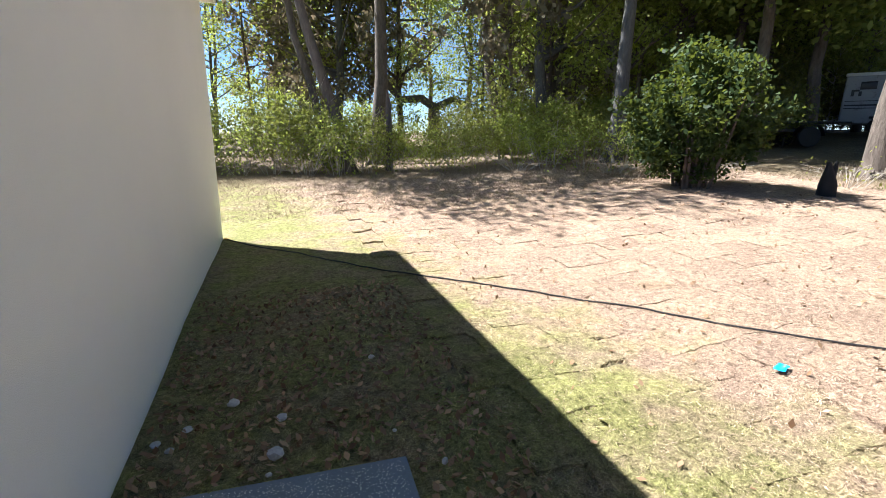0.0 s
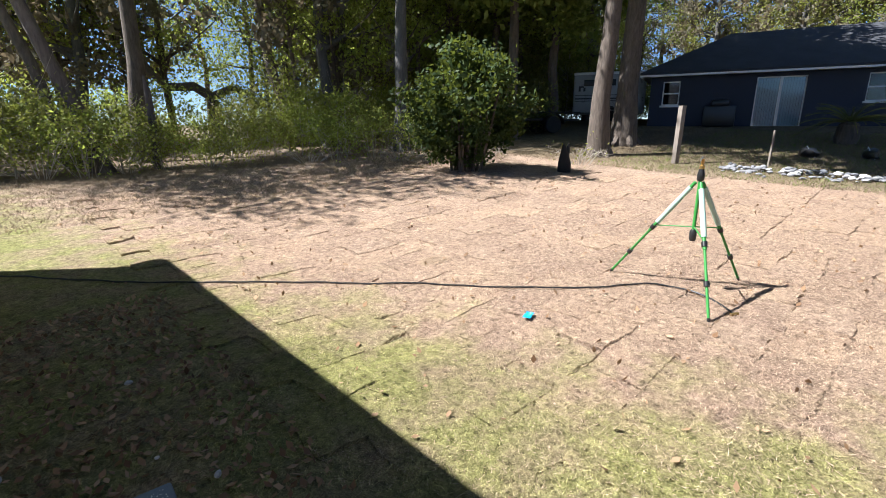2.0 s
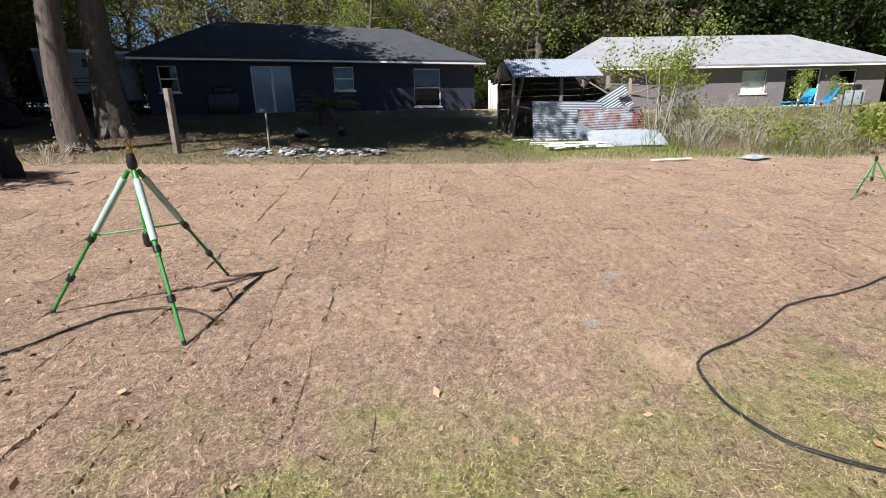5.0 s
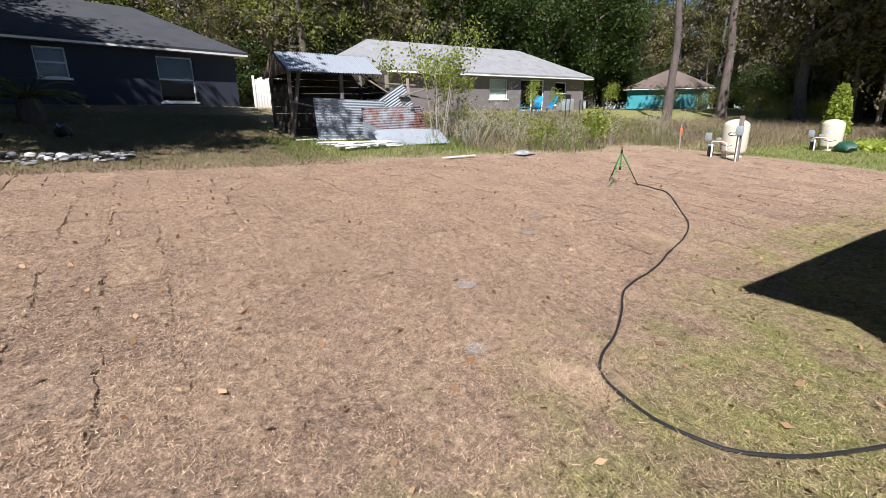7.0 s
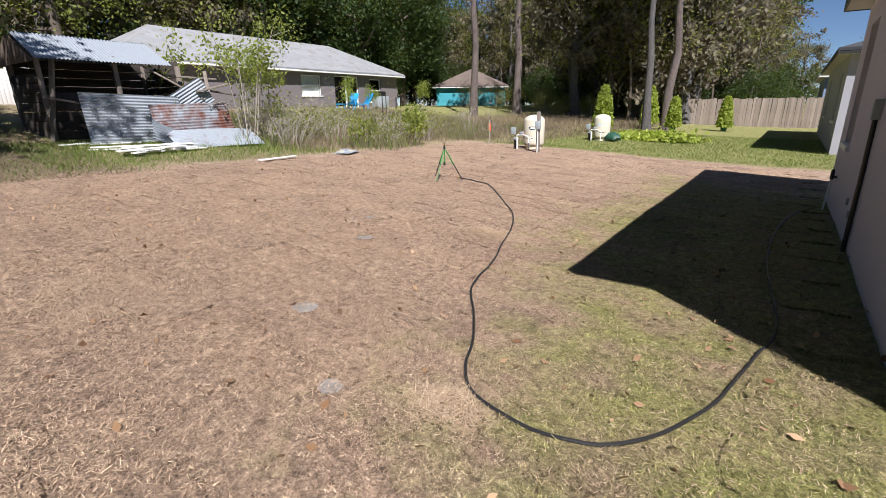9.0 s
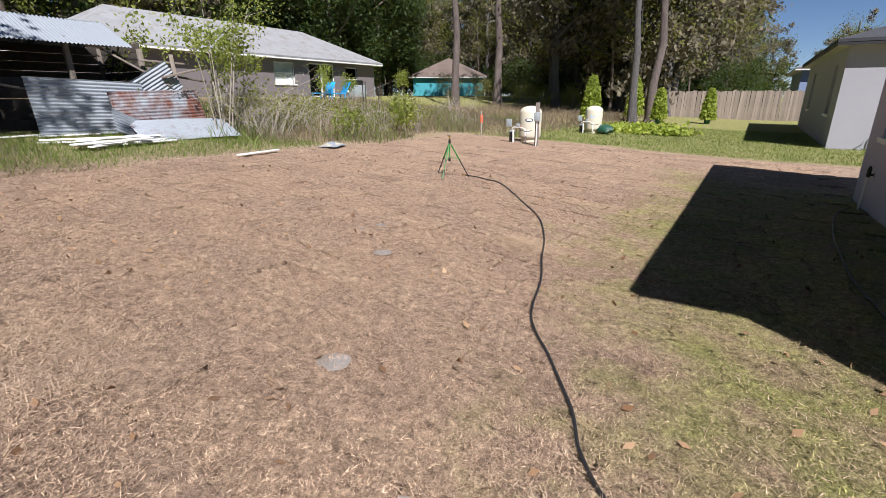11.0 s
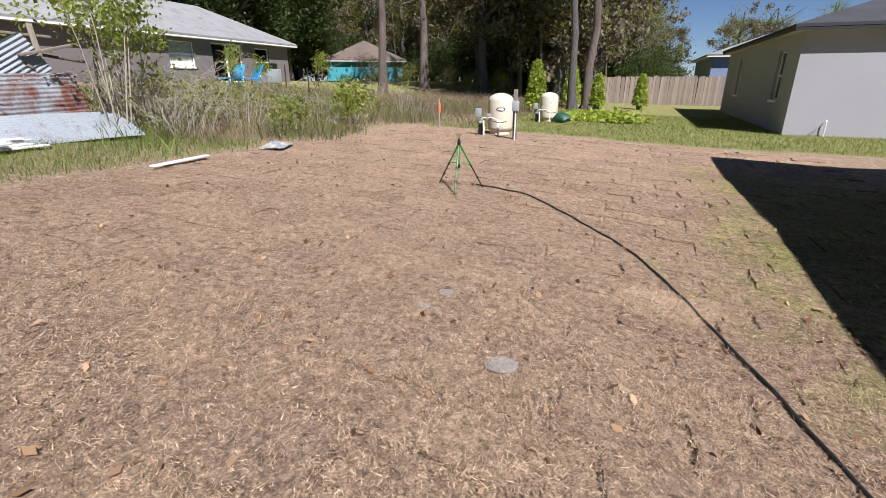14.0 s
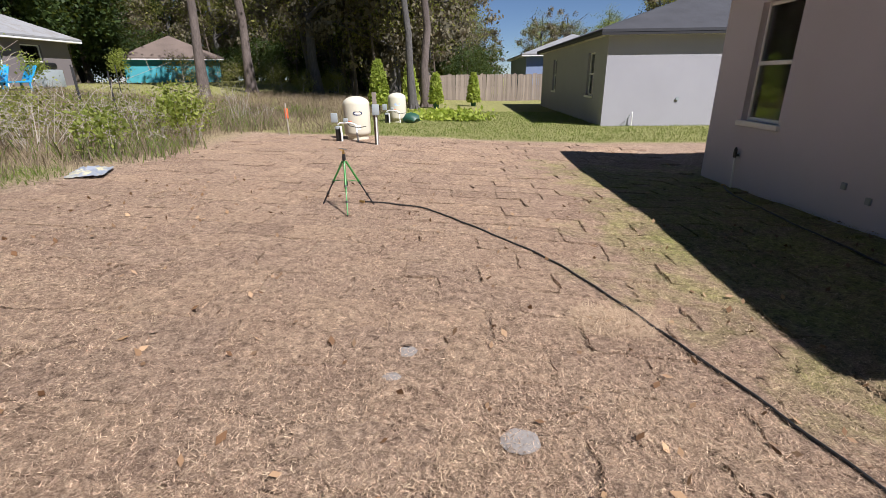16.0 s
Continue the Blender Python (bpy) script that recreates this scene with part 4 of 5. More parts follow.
def well_tank(label, x, y, r, h, badge, ang):
    z = gz(x, y)
    ob = thing("well_tank", x, y, z, 0, label, "water tank", "well tanks")
    prof = [(r * .86, .10), (r * .97, .13), (r, .18), (r, h * .82)] + [(r * math.cos(a), h * .82 + h * .18 * math.sin(a)) for a in (0.25, 0.5, 0.8, 1.1, 1.35)] + [(0.03, h)]
    part("tank", lathe(B(), prof, 40), M_CREAM, ob)
    part("base_ring", lathe(B(), [(r * .8, -.02), (r * .8, .12)], 32), M_CREAM, ob)
    label_oval(ob, r, h * .62, ang, 0.11, 0.05, badge)
    if badge is M_NAVY:
        label_oval(ob, r + .002, h * .62, ang, 0.085, 0.022, M_PVC, "badge_bar")
        bm = B()
        for k in range(2):
            vs = [bm.verts.new(((r + .005) * math.cos(ang + s * .05 / r), (r + .005) * math.sin(ang + s * .05 / r), h * .3 + q)) for s, q in ((-1, -.05 + k * .06), (1, -.05 + k * .06), (1, -.01 + k * .06), (-1, -.01 + k * .06))]
            bm.faces.new(vs)
        part("warning_label", bm, M_PVC, ob, "white printed label", soft=False)
    return ob


well_tank("cream fibreglass well tank with a navy oval badge", 10.2, -13.8, 0.31, 0.98, M_NAVY, math.radians(106))
well_tank("cream well tank with a pale badge, farther off", 9.95, -19.3, 0.31, 0.98, M_PALE, math.radians(100))
for px, py, zz in ((10.55, -13.35, 0), (10.25, -18.85, 0)):
    o = thing("well_plumbing", px, py, gz(px, py), 0, "white pipes and grey switch box at the well head", "pipework", "well plumbing")
    part("casing", tube(B(), [(0, 0, -.1), (0, 0, .28)], .07, 14), M_BLACK, o, "dark well casing")
    part("well_cap", lathe(B(), [(.085, .27), (.085, .31), (.04, .33)], 16), M_GREYBOX, o)
    part("outlet_pipe", tube(B(), [(0, 0, .36), (-.05, .02, .4), (-.3, .05, .4), (-.42, .05, .36), (-.45, .05, 0.0)], .02, 10), M_PVC, o)
    part("drop_pipe", tube(B(), [(-.08, .1, .34), (-.1, .12, .15), (-.1, .12, -.05)], .022, 10), M_PVC, o)
    part("pressure_switch", box(B(), -.24, -.14, -.02, .06, .42, .5, .01), M_GREYBOX, o)
    part("switch_box", box(B(), -.02, .12, .05, .13, .42, .62, .01), M_GREYBOX, o)
    part("cable", tube(B(), [(-.19, .02, .44), (-.3, .1, .34), (-.5, .15, .3), (-.7, .3, .35)], .009, 6), M_BLACK, o)
    part("red_valve_lever", box(B(), -.33, -.25, .03, .05, .43, .445, .003), M_ORANGE, o)
post = thing("service_post", 9.56, -12.75, gz(9.56, -12.75), 8, "weathered timber post with a grey switch box", "post")
part("timber", beam(B(), (0, 0, -.2), (0.02, 0, 1.08), .09, .09, .008), M_WOODGREY, post)
part("disconnect_box", box(B(), -.075, .075, .05, .13, .62, .84, .012), M_GREYBOX, post)
part("conduit", tube(B(), [(0, .085, .62), (0, .08, .1), (0, .08, -.1)], .016, 8), M_PVC, post, "white conduit")
stake = thing("survey_stake", 12.1, -14.45, gz(12.1, -14.45), 0, "wooden survey stake with orange tape", "stake")
part("lath", beam(B(), (0, 0, -.1), (.02, 0, .78), .04, .02), M_TWIG, stake)
part("tape", box(B(), -.03, .05, -.012, .012, .42, .66, .005), M_ORANGE, stake, "orange flagging tape")


# sprawling green bag, pots and young pines by the second tank
def pine(x, y, h, label="young bright green pine in a planting row", seed=1, pot=False):
    rng = np.random.default_rng(seed)
    ob = thing("young_pine", x, y, gz(x, y), 0, label, "young tree", "young pines")
    part("stem", tube(B(), [(0, 0, -.05), (0.02, 0, h * .5), (0, 0.02, h)], [.03, .02, .006], 8), M_BARK, ob)
    n = int(1300 * h / 1.6)
    f = rng.uniform(0.12, 1, n)
    a = rng.uniform(0, 2 * math.pi, n)
    r = (0.22 * h * (1.0 - f) ** 0.5 + 0.05) * rng.uniform(0.2, 1, n) ** 0.5
    pts = np.stack([r * np.cos(a), r * np.sin(a), f * h + 0.12 * r], -1)
    v, fc = leaves(pts, 0.2, rng, 0.2)
    raw("needles", v, fc, M_PINE, ob)
    if pot:
        part("pot", lathe(B(), [(.13, 0), (.17, .3), (.18, .31)], 16), plain("green_pot", (0.02, 0.12, 0.06), 0.5), ob, "dark green pot")
    return ob


pine(11.2, -23.2, 2.1, seed=61)
pine(9.0, -27.6, 1.7, seed=62, pot=True)
pine(7.0, -30.5, 1.8, seed=63, pot=True)
pine(10.4, -28.5, 2.2, seed=64)
fall = thing("pine_bough", 8.4, -20.9, gz(8.4, -20.9), 0, "cut green pine bough lying on the grass", "branch")
rng = np.random.default_rng(66)
pts = np.stack([rng.normal(0, .62, 3200), rng.normal(0, .3, 3200), np.abs(rng.normal(0, .13, 3200)) + .03], -1)
v, f = leaves(pts, .2, rng, 0)
raw("needles", v, f, M_PINE, fall)
part("branch", tube(B(), [(-1, 0, .05), (0, .05, .1), (1, 0, .05)], [.03, .025, .01], 7), M_BARK, fall)
bag = thing("plant_bag", 9.45, -19.1, gz(9.45, -19.1), 0, "dark green bag slumped beside the tank", "bag")
part("sack", rock(B(), (0, 0, .16), .24, rng, .8), plain("green_sack", (0.015, 0.07, 0.045), 0.4, 0.3, 6, 40, 0.01), bag)


# fence
def fence(x0, y0, x1, y1, h):
    n = int(math.hypot(x1 - x0, y1 - y0) / 0.145)
    rz = math.degrees(math.atan2(y1 - y0, x1 - x0))
    ob = thing("board_fence", x0, y0, 0.0, rz, "weathered brown vertical board fence", "fence")
    z0 = hz((x0 + x1) / 2, (y0 + y1) / 2)
    L = math.hypot(x1 - x0, y1 - y0)
    rng = np.random.default_rng(70)
    box(bm := B(), -.068, .068, -.01, .01, 0, h, 0.003)
    for v in bm.verts:
        if v.co.z > h - .01 and abs(v.co.x) > .04:
            v.co.z -= .04
    first = part("picket", bm, M_FENCE, ob, soft=False)
    for i in range(n):
        p = first if i == 0 else first.copy()
        if i:
            scene.collection.objects.link(p)
        p.parent = ob
        p.matrix_basis = pose(i * .145, rng.normal() * .004, z0 - .03 + rng.normal() * .02, 0, rng.normal() * .6, 0)
    for z in (.35, 1.0, 1.6):
        part("rail", box(B(), 0, L, -.055, -.012, z0 + z - .04, z0 + z + .04), M_FENCE, ob, soft=False)
    for i in range(int(L / 2.4) + 1):
        part("fence_post", box(B(), i * 2.4 - .045, i * 2.4 + .045, -.145, -.056, z0 - .2, z0 + h), M_FENCE, ob, soft=False)
    return ob


fence(-8.0, -40.5, 10.6, -37.2, 1.9)

# ---- the ruined shed ----
def corrugated(name, w, h, mat_, parent, m, pitch=0.076, amp=0.012, seed=0, label=""):
    """A sheet w long whose ribs run along x; local y is up the sheet."""
    nx, ny = 14, int(h / pitch * 6)
    bm = B()
    bmesh.ops.create_grid(bm, x_segments=nx, y_segments=ny, size=0.5)
    for v in bm.verts:
        x, y = v.co.x, v.co.y
        z = amp * math.sin(2 * math.pi * (y + .5) * h / pitch) + 0.025 * noise.noise((x * 2.3 + seed, y * 1.7, seed))
        v.co = m @ Vector((x * w, y * h, z))
    r = bmesh.ops.extrude_face_region(bm, geom=bm.faces[:])
    nrm = (m.to_3x3() @ Vector((0, 0, 1))).normalized() * 0.003
    bmesh.ops.translate(bm, vec=nrm, verts=[e for e in r["geom"] if isinstance(e, bmesh.types.BMVert)])
    return part(name, bm, mat_, parent, label)


SX, SY = 17.5, -4.2
sz = hz(SX, SY - 1.5)
shed = thing("ruined_shed", SX, SY, sz, 0, "collapsing dark board shed under a corrugated tin roof", "shed")
rng = np.random.default_rng(80)
for x, y, tx, ty, h in ((0, 0, .12, -.02, 1.95), (0.05, -1.55, 0.05, -1.5, 1.95), (0.05, -3.0, .05, -3.0, 1.8), (2.1, 0, 2.1, 0, 1.9), (2.1, -3.0, 2.1, -3.0, 1.9)):
    part("post", beam(B(), (x, y, -.2), (tx, ty, h), .1, .1, .008), M_WOODGREY, shed)
part("leaning_brace", beam(B(), (-.25, .12, 0), (.0, -.28, 1.85), .11, .05, .006), M_WOODGREY, shed, "pale leaning board")
for k in range(9):
    z = 0.05 + k * .21
    part("plank", box(B(), 2.12, 2.15, -3.05, .05, z, z + .2, .004, pose(0, 0, 0, 0, 0, rng.normal() * .3)), M_WOODDARK, shed)
    if k < 7:
        part("plank", box(B(), .1, 2.1, .0, .03, z, z + .2, .004, pose(0, 0, 0, rng.normal() * .4, 0, 0)), M_WOODDARK, shed)
    if k < 9:
        part("plank", box(B(), .1, 2.1, -3.05, -3.02, z, z + .2, .004), M_WOODDARK, shed)
    if k < 5:
        part("plank", box(B(), .12, .15, -1.6, -.05, z, z + .2, .004), M_WOODDARK, shed)
corrugated("roof_sheet", 1.5, 2.8, M_TIN, shed, pose(.36, -1.3, 2.10, 0, -25, 0), seed=3, label="pale corrugated tin roof")
corrugated("roof_sheet", 1.5, 2.8, M_TIN, shed, pose(1.7, -1.3, 2.10, 0, 25, 0), seed=4)
M_GABLE = plain("brown_gable", (.16, .115, .085), .95, .3, 2, 30, .005)
for k in range(9):
    bm = B()
    u0, u1 = -.35 + k * .31, -.35 + k * .31 + .29
    zt = lambda u: 2.4 - abs(u - 1.03) * .47
    vs = [(u0, .17, 1.72), (u1, .17, 1.72), (u1, .17, zt(u1)), (u0, .17, zt(u0))]
    front = [bm.verts.new(v) for v in vs]
    back = [bm.verts.new((x, y + .02, z)) for x, y, z in vs]
    bm.faces.new(front), bm.faces.new(back[::-1])
    for i in range(4):
        bm.faces.new((front[i], back[i], back[(i + 1) % 4], front[(i + 1) % 4]))
    part("gable_board", bm, M_GABLE, shed, "brown gable board", soft=False)
for a, b in (((-.1, -2.1, 1.75), (-.55, -3.3, .95)), ((-.1, -2.6, 1.55), (-.2, -3.9, 1.5)), ((-.6, -3.1, 1.15), (-.5, -4.4, 1.45)), ((-.2, .1, 1.0), (-.5, -1.0, .75)), ((-.5, -3.5, .6), (-.2, -3.6, 1.7)), ((0.0, -3.0, 1.3), (.1, -4.6, 1.1)), ((-.3, -4.5, .2), (-.3, -4.6, 1.5))):
    part("fallen_rafter", beam(B(), a, b, .09, .045, .006), M_WOODGREY, shed, "grey fallen timber")
def sheet(label, x, y, z, w, h, tilt, rz, mat_, seed, roll=0):
    o = thing("metal_sheet", x, y, hz(x, y) + z, rz, label, "metal sheet", "loose roofing sheets")
    corrugated("panel", w, h, mat_, o, pose(0, 0, 0, tilt, roll, 0) @ pose(0, h / 2, 0), seed=seed)
    return o


sheet("pale corrugated sheet propped against the shed", 16.55, -5.65, .02, 2.15, 1.15, 74, -90, M_TIN, 11, 2)
sheet("red-rusted corrugated sheet propped by the shed", 16.15, -6.85, .1, 1.9, .95, 68, -94, M_RUST, 12, -2)
sheet("rust-stained corrugated sheet lying on the ground", 15.25, -6.95, .03, 2.1, .95, 24, -97, M_TINR, 13)
sheet("short corrugated offcut leaning on the sheets", 15.9, -5.95, .02, .75, .55, 60, -75, M_TIN, 14, 24)
sheet("bent corrugated sheet jutting from the shed", 16.9, -7.3, .75, 1.2, .7, 80, -80, M_TIN, 15, -28)
rng = np.random.default_rng(83)
for k in range(11):
    x, y = 15.05 + rng.uniform(-.45, .5), -5.15 + rng.uniform(-.4, .4)
    o = thing("white_board", x, y, hz(x, y) + .03 + .022 * (k % 5), 95 + rng.normal() * 26, "white painted board in a loose pile", "board", "fallen white boards")
    part("plank", box(B(), -.7 - .3 * rng.random(), .7, -.065, .065, 0, .025, .004), M_WHITE, o)
for x, y, a, l in ((12.85, -6.75, 97, .5), (16.6, -4.6, 110, .7), (16.4, -5.0, 80, .5)):
    o = thing("white_board", x, y, hz(x, y) + .03, a, "white painted board lying in the grass", "board", "fallen white boards")
    part("plank", box(B(), -l, l, -.045, .045, 0, .025, .004), M_WHITE, o)
tarp = thing("tarpaulin", 13.0, -8.85, hz(13, -8.85), 115, "crumpled grey and yellow plastic sheet", "tarpaulin")
bm = B()
bmesh.ops.create_grid(bm, x_segments=18, y_segments=12, size=.5)
for v in bm.verts:
    v.co = Vector((v.co.x * .75, v.co.y * .45, .03 + .06 * max(0, 1 - 3.5 * v.co.length_squared) * (1 + noise.noise(v.co * 9)) + .02 * noise.noise(v.co * 14)))
part("sheet", bm, plain("faded_tarp", (.24, .27, .32), .5, .25, 3, 30, .003, stain=((.62, .55, .3), .3)), tarp)

# ---- by the slate-blue house ----
pile = thing("rubble_pile", 14.1, 1.5, hz(14.1, 1.5), 0, "long heap of pale broken block and stones", "rubble")
rng = np.random.default_rng(90)
for k in range(190):
    t = rng.uniform(-1.8, 1.8)
    x, y = -.1 * t + rng.normal() * .28, t
    s = rng.uniform(.03, .085)
    part("stone", rock(B(), (x, y, hz(14.1 + x, 1.5 + y) - hz(14.1, 1.5) + s * .3 + .1 * rng.random() * math.exp(-(x / .3) ** 2)), s, rng, .5), M_STONE if k % 6 else M_CHIP, pile)
for x, y, h, w, m_, lab in ((14.1, 4.45, 1.42, .13, M_WOODGREY, "weathered square timber post on the lawn's edge"), (14.9, 2.6, .85, .045, M_WOODGREY, "thin weathered stake behind the rubble")):
    o = thing("timber_post", x, y, hz(x, y), 12, lab, "post")
    part("timber", beam(B(), (0, 0, -.2), (.03, -.02, h), w, w, .008), m_, o)
stump = thing("charred_stump", 11.05, 5.75, gz(11.05, 5.75), 0, "black charred stump with two points", "stump")
part("wood", tubes([([(0, 0, -.1), (0, 0, .2), (.0, .02, .42), (-.03, .03, .62)], [.16, .15, .09, .03]), ([(.02, 0, .3), (.07, -.02, .5), (.09, -.03, .64)], [.09, .05, .02])], 9), M_CHAR, stump)
stub = thing("dead_snag", 4.9, 15.3, hz(4.9, 15.3), 0, "pale broken dead trunk in the brush", "snag")
part("wood", tubes([([(0, 0, -.1), (.02, 0, 1.2), (.0, 0, 2.1), (-.04, 0, 2.55)], [.13, .11, .09, .03])], 10), M_BARKP, stub)


def sago(x, y):
    rng = np.random.default_rng(95)
    ob = thing("sago_palm", x, y, hz(x, y), 0, "low sago palm with arching olive fronds", "palm")
    part("stem", lathe(B(), [(.2, -.05), (.24, .15), (.2, .45), (.08, .55)], 14), M_BARK, ob)
    for k in range(30):
        a, el = k * 2.4, rng.uniform(.15, 1.25)
        L = rng.uniform(.9, 1.25)
        d = Vector((math.cos(a), math.sin(a), 0))
        pts = [Vector((0, 0, .5)) + d * L * s * math.cos(el * .7) + Vector((0, 0, L * (math.sin(el) * s - .55 * s * s))) for s in np.linspace(0, 1, 8)]
        bm = tube(B(), pts, [.014 * (1 - .09 * i) for i in range(8)], 5)
        side = Vector((-d.y, d.x, 0))
        for i in range(22):
            f = .12 + .87 * i / 22
            j = min(6, int(f * 7))
            p = pts[j].lerp(pts[j + 1], f * 7 - j)
            q = .2 * math.sin(math.pi * min(1, f * .9 + .1)) + .03
            for sg in (-1, 1):
                e = p + side * sg * q + d * .07 + Vector((0, 0, .04))
                bm.faces.new([bm.verts.new(v) for v in (p - d * .008, e, p + d * .008)])
        part("frond", bm, M_LEAFO, ob, soft=False)
    return ob


sago(20.4, 1.9).scale = (1.3, 1.3, 1.25)
grill = thing("covered_grill", 24.45, 6.75, hz(24.4, 6.75), -72, "barbecue under a black cover by the wall", "grill")
bm = box(B(), -.6, .6, -.3, .3, 0, .85, .05)
box(bm, -.36, .36, -.28, .28, .8, 1.12, .12)
part("cover", bm, M_BLACK, grill)
for k, (x, y, lab) in enumerate(((17.4, 1.0, "dark bundle on the grass by the rubble"), (17.0, 2.2, "dark folding chair lying on the grass"))):
    o = thing("dark_bundle", x, y, hz(x, y), 30 + 30 * k, lab, "bundle")
    part("cloth", rock(B(), (0, 0, .12), .2, rng, .7), M_BLACK, o)
    part("strut", tube(B(), [(-.2, 0, 0), (0, .1, .3), (.25, 0, .02)], .012, 6), M_CHROME, o)


# trailers under the trees
def wheel(parent, x, y, z, r, w=.2):
    bm = B()
    prof = [(r * .62, -w / 2), (r * .95, -w / 2), (r, -w * .35), (r, w * .35), (r * .95, w / 2), (r * .62, w / 2)]
    lathe(bm, prof, 26)
    m = pose(x, y, z, 90, 0, 0)
    bmesh.ops.transform(bm, matrix=m, verts=bm.verts)
    t = part("wheel", bm, M_TYRE, parent, "black tyre")
    bm = lathe(B(), [(r * .2, -w * .42), (r * .6, -w * .45), (r * .6, w * .45), (r * .2, w * .42), (r * .12, w * .5)], 20)
    bmesh.ops.transform(bm, matrix=m, verts=bm.verts)
    part("rim", bm, M_CHROME, t, "steel rim")
    return t


tr = thing("horse_trailer", 25.0, 12.2, hz(25, 12.2), -62, "dull aluminium horse trailer parked under trees", "trailer")
part("body", box(B(), -1.7, 1.7, -.95, .95, .42, 2.35, .12), M_TRAILER, tr)
part("roof_cap", box(B(), -1.72, 1.72, -.97, .97, 2.27, 2.4, .05), M_WHITE, tr)
for x in (-1.2, -.2, .8):
    part("window", box(B(), x, x + .5, -.965, -.945, 1.75, 2.05, .01), M_BLACK, tr, "dark slot window")
bm = B()
for z, h in ((1.12, .06), (1.02, .03), (1.3, .025)):
    box(bm, -1.6, 1.6, -.957, -.951, z, z + h)
part("stripe", bm, M_FASCIA, tr, "dark side stripe", soft=False)
bm = B()
for x0, x1, z0, z1 in ((-1.45, -1.35, 1.5, 1.75), (-1.35, -1.2, 1.68, 1.75), (-1.22, -1.12, 1.5, 1.68), (-.2, .25, .7, .78)):
    box(bm, x0, x1, -.958, -.951, z0, z1)
part("emblem", bm, M_FASCIA, tr, "worn dark emblem", soft=False)
part("side_door", box(B(), 1.0, 1.55, -.965, -.95, .6, 2.1, .01), M_TRAILER, tr)
part("fender", box(B(), -.75, .75, -1.02, -.8, .62, .72, .03), M_BLACK, tr)
for x in (-.4, .4):
    wheel(tr, x, -.85, .36, .36)
    wheel(tr, x, .85, .36, .36)
part("drawbar", tubes([([(-1.7, -.5, .5), (-2.7, 0, .5)], .05), ([(-1.7, .5, .5), (-2.7, 0, .5)], .05)], 8), M_BLACK, tr)
ut = thing("utility_trailer", 19.0, 11.9, hz(19, 11.9), 150, "low utility trailer with dark rusty frame", "trailer")
part("deck", box(B(), -1.3, 1.3, -.7, .7, .5, .6, .02), M_WOODDARK, ut)
part("rail", tubes([([(-1.3, s * .7, .6), (-1.3, s * .7, .85), (1.3, s * .7, .85), (1.3, s * .7, .6)], .025) for s in (-1, 1)], 8), M_BLACK, ut)
part("drawbar", tube(B(), [(1.3, 0, .5), (2.4, 0, .42)], .05, 8), M_BLACK, ut)
for s in (-1, 1):
    wheel(ut, 0, s * .85, .34, .34)
    bm = B()
    vs = [[bm.verts.new((.45 * math.cos(a), s * .85 + w, .34 + .45 * math.sin(a))) for w in (-.13, .13)] for a in np.linspace(.1, math.pi - .1, 11)]
    for a, b in zip(vs, vs[1:]):
        bm.faces.new((a[0], a[1], b[1], b[0]))
    bmesh.ops.solidify(bm, geom=bm.faces[:], thickness=.012)
    part("fender", bm, M_BLACK, ut)

# big dark bush
rng = np.random.default_rng(100)
bush = thing("evergreen_bush", 9.5, 7.55, hz(9.5, 7.55), 0, "dense dark glossy evergreen bush on the lawn's edge", "bush")
stems = []
for k in range(16):
    a, r = rng.uniform(0, 6.28), rng.uniform(.1, .5)
    stems.append(([(r * math.cos(a), r * math.sin(a), -.05), (1.6 * r * math.cos(a), 1.6 * r * math.sin(a), 1.0), (2.0 * r * math.cos(a + .2), 2.0 * r * math.sin(a + .2), 2.1)], [.035, .025, .01]))
part("stem_tangle", tubes(stems, 7), M_BARK, bush)
pts = crown_points(rng, 15000, 1.3, 1.3, 1.28, 110, .17, .5) + np.array([0, 0, 1.42])
pts = pts[pts[:, 2] > .08 + .12 * rng.random(len(pts))]
v, f = leaves(pts, .12, rng, .3)
raw("foliage", v, f, M_LEAFD, bush)


# ---- weeds and scrub past the lawn's east edge ----
def weeds(name, label, n, x0, x1, y0, y1, h0, h1, w, mat_, seed, lean=.35, keep=None):
    """Upright stems as narrow bent blades."""
    rng = np.random.default_rng(seed)
    x, y = rng.uniform(x0, x1, n), rng.uniform(y0, y1, n)
    if keep is not None:
        k = keep(x, y, rng)
        x, y = x[k], y[k]
        n = len(x)
    h = rng.uniform(h0, h1, n) * rng.uniform(.6, 1.1, n)
    a, t = rng.uniform(0, 6.28, n), rng.normal(size=(n, 2)) * lean
    z = H(x, y) - .01
    bx, by = np.cos(a) * w / 2, np.sin(a) * w / 2
    base = np.stack([x, y, z], -1)
    mid = base + np.stack([t[:, 0] * h * .4, t[:, 1] * h * .4, h * .55], -1)
    tip = base + np.stack([t[:, 0] * h, t[:, 1] * h, h], -1)
    o = np.stack([bx, by, 0 * bx], -1)
    verts = np.stack([base - o, base + o, mid + o * .8, tip, mid - o * .8], 1).reshape(-1, 3)
    i = np.arange(n)[:, None] * 5
    faces = np.concatenate([i + [0, 1, 2], i + [0, 2, 4], i + [4, 2, 3]], 0)
    return tagged(raw(name, verts, faces, mat_), label, "grass", kind="stuff")


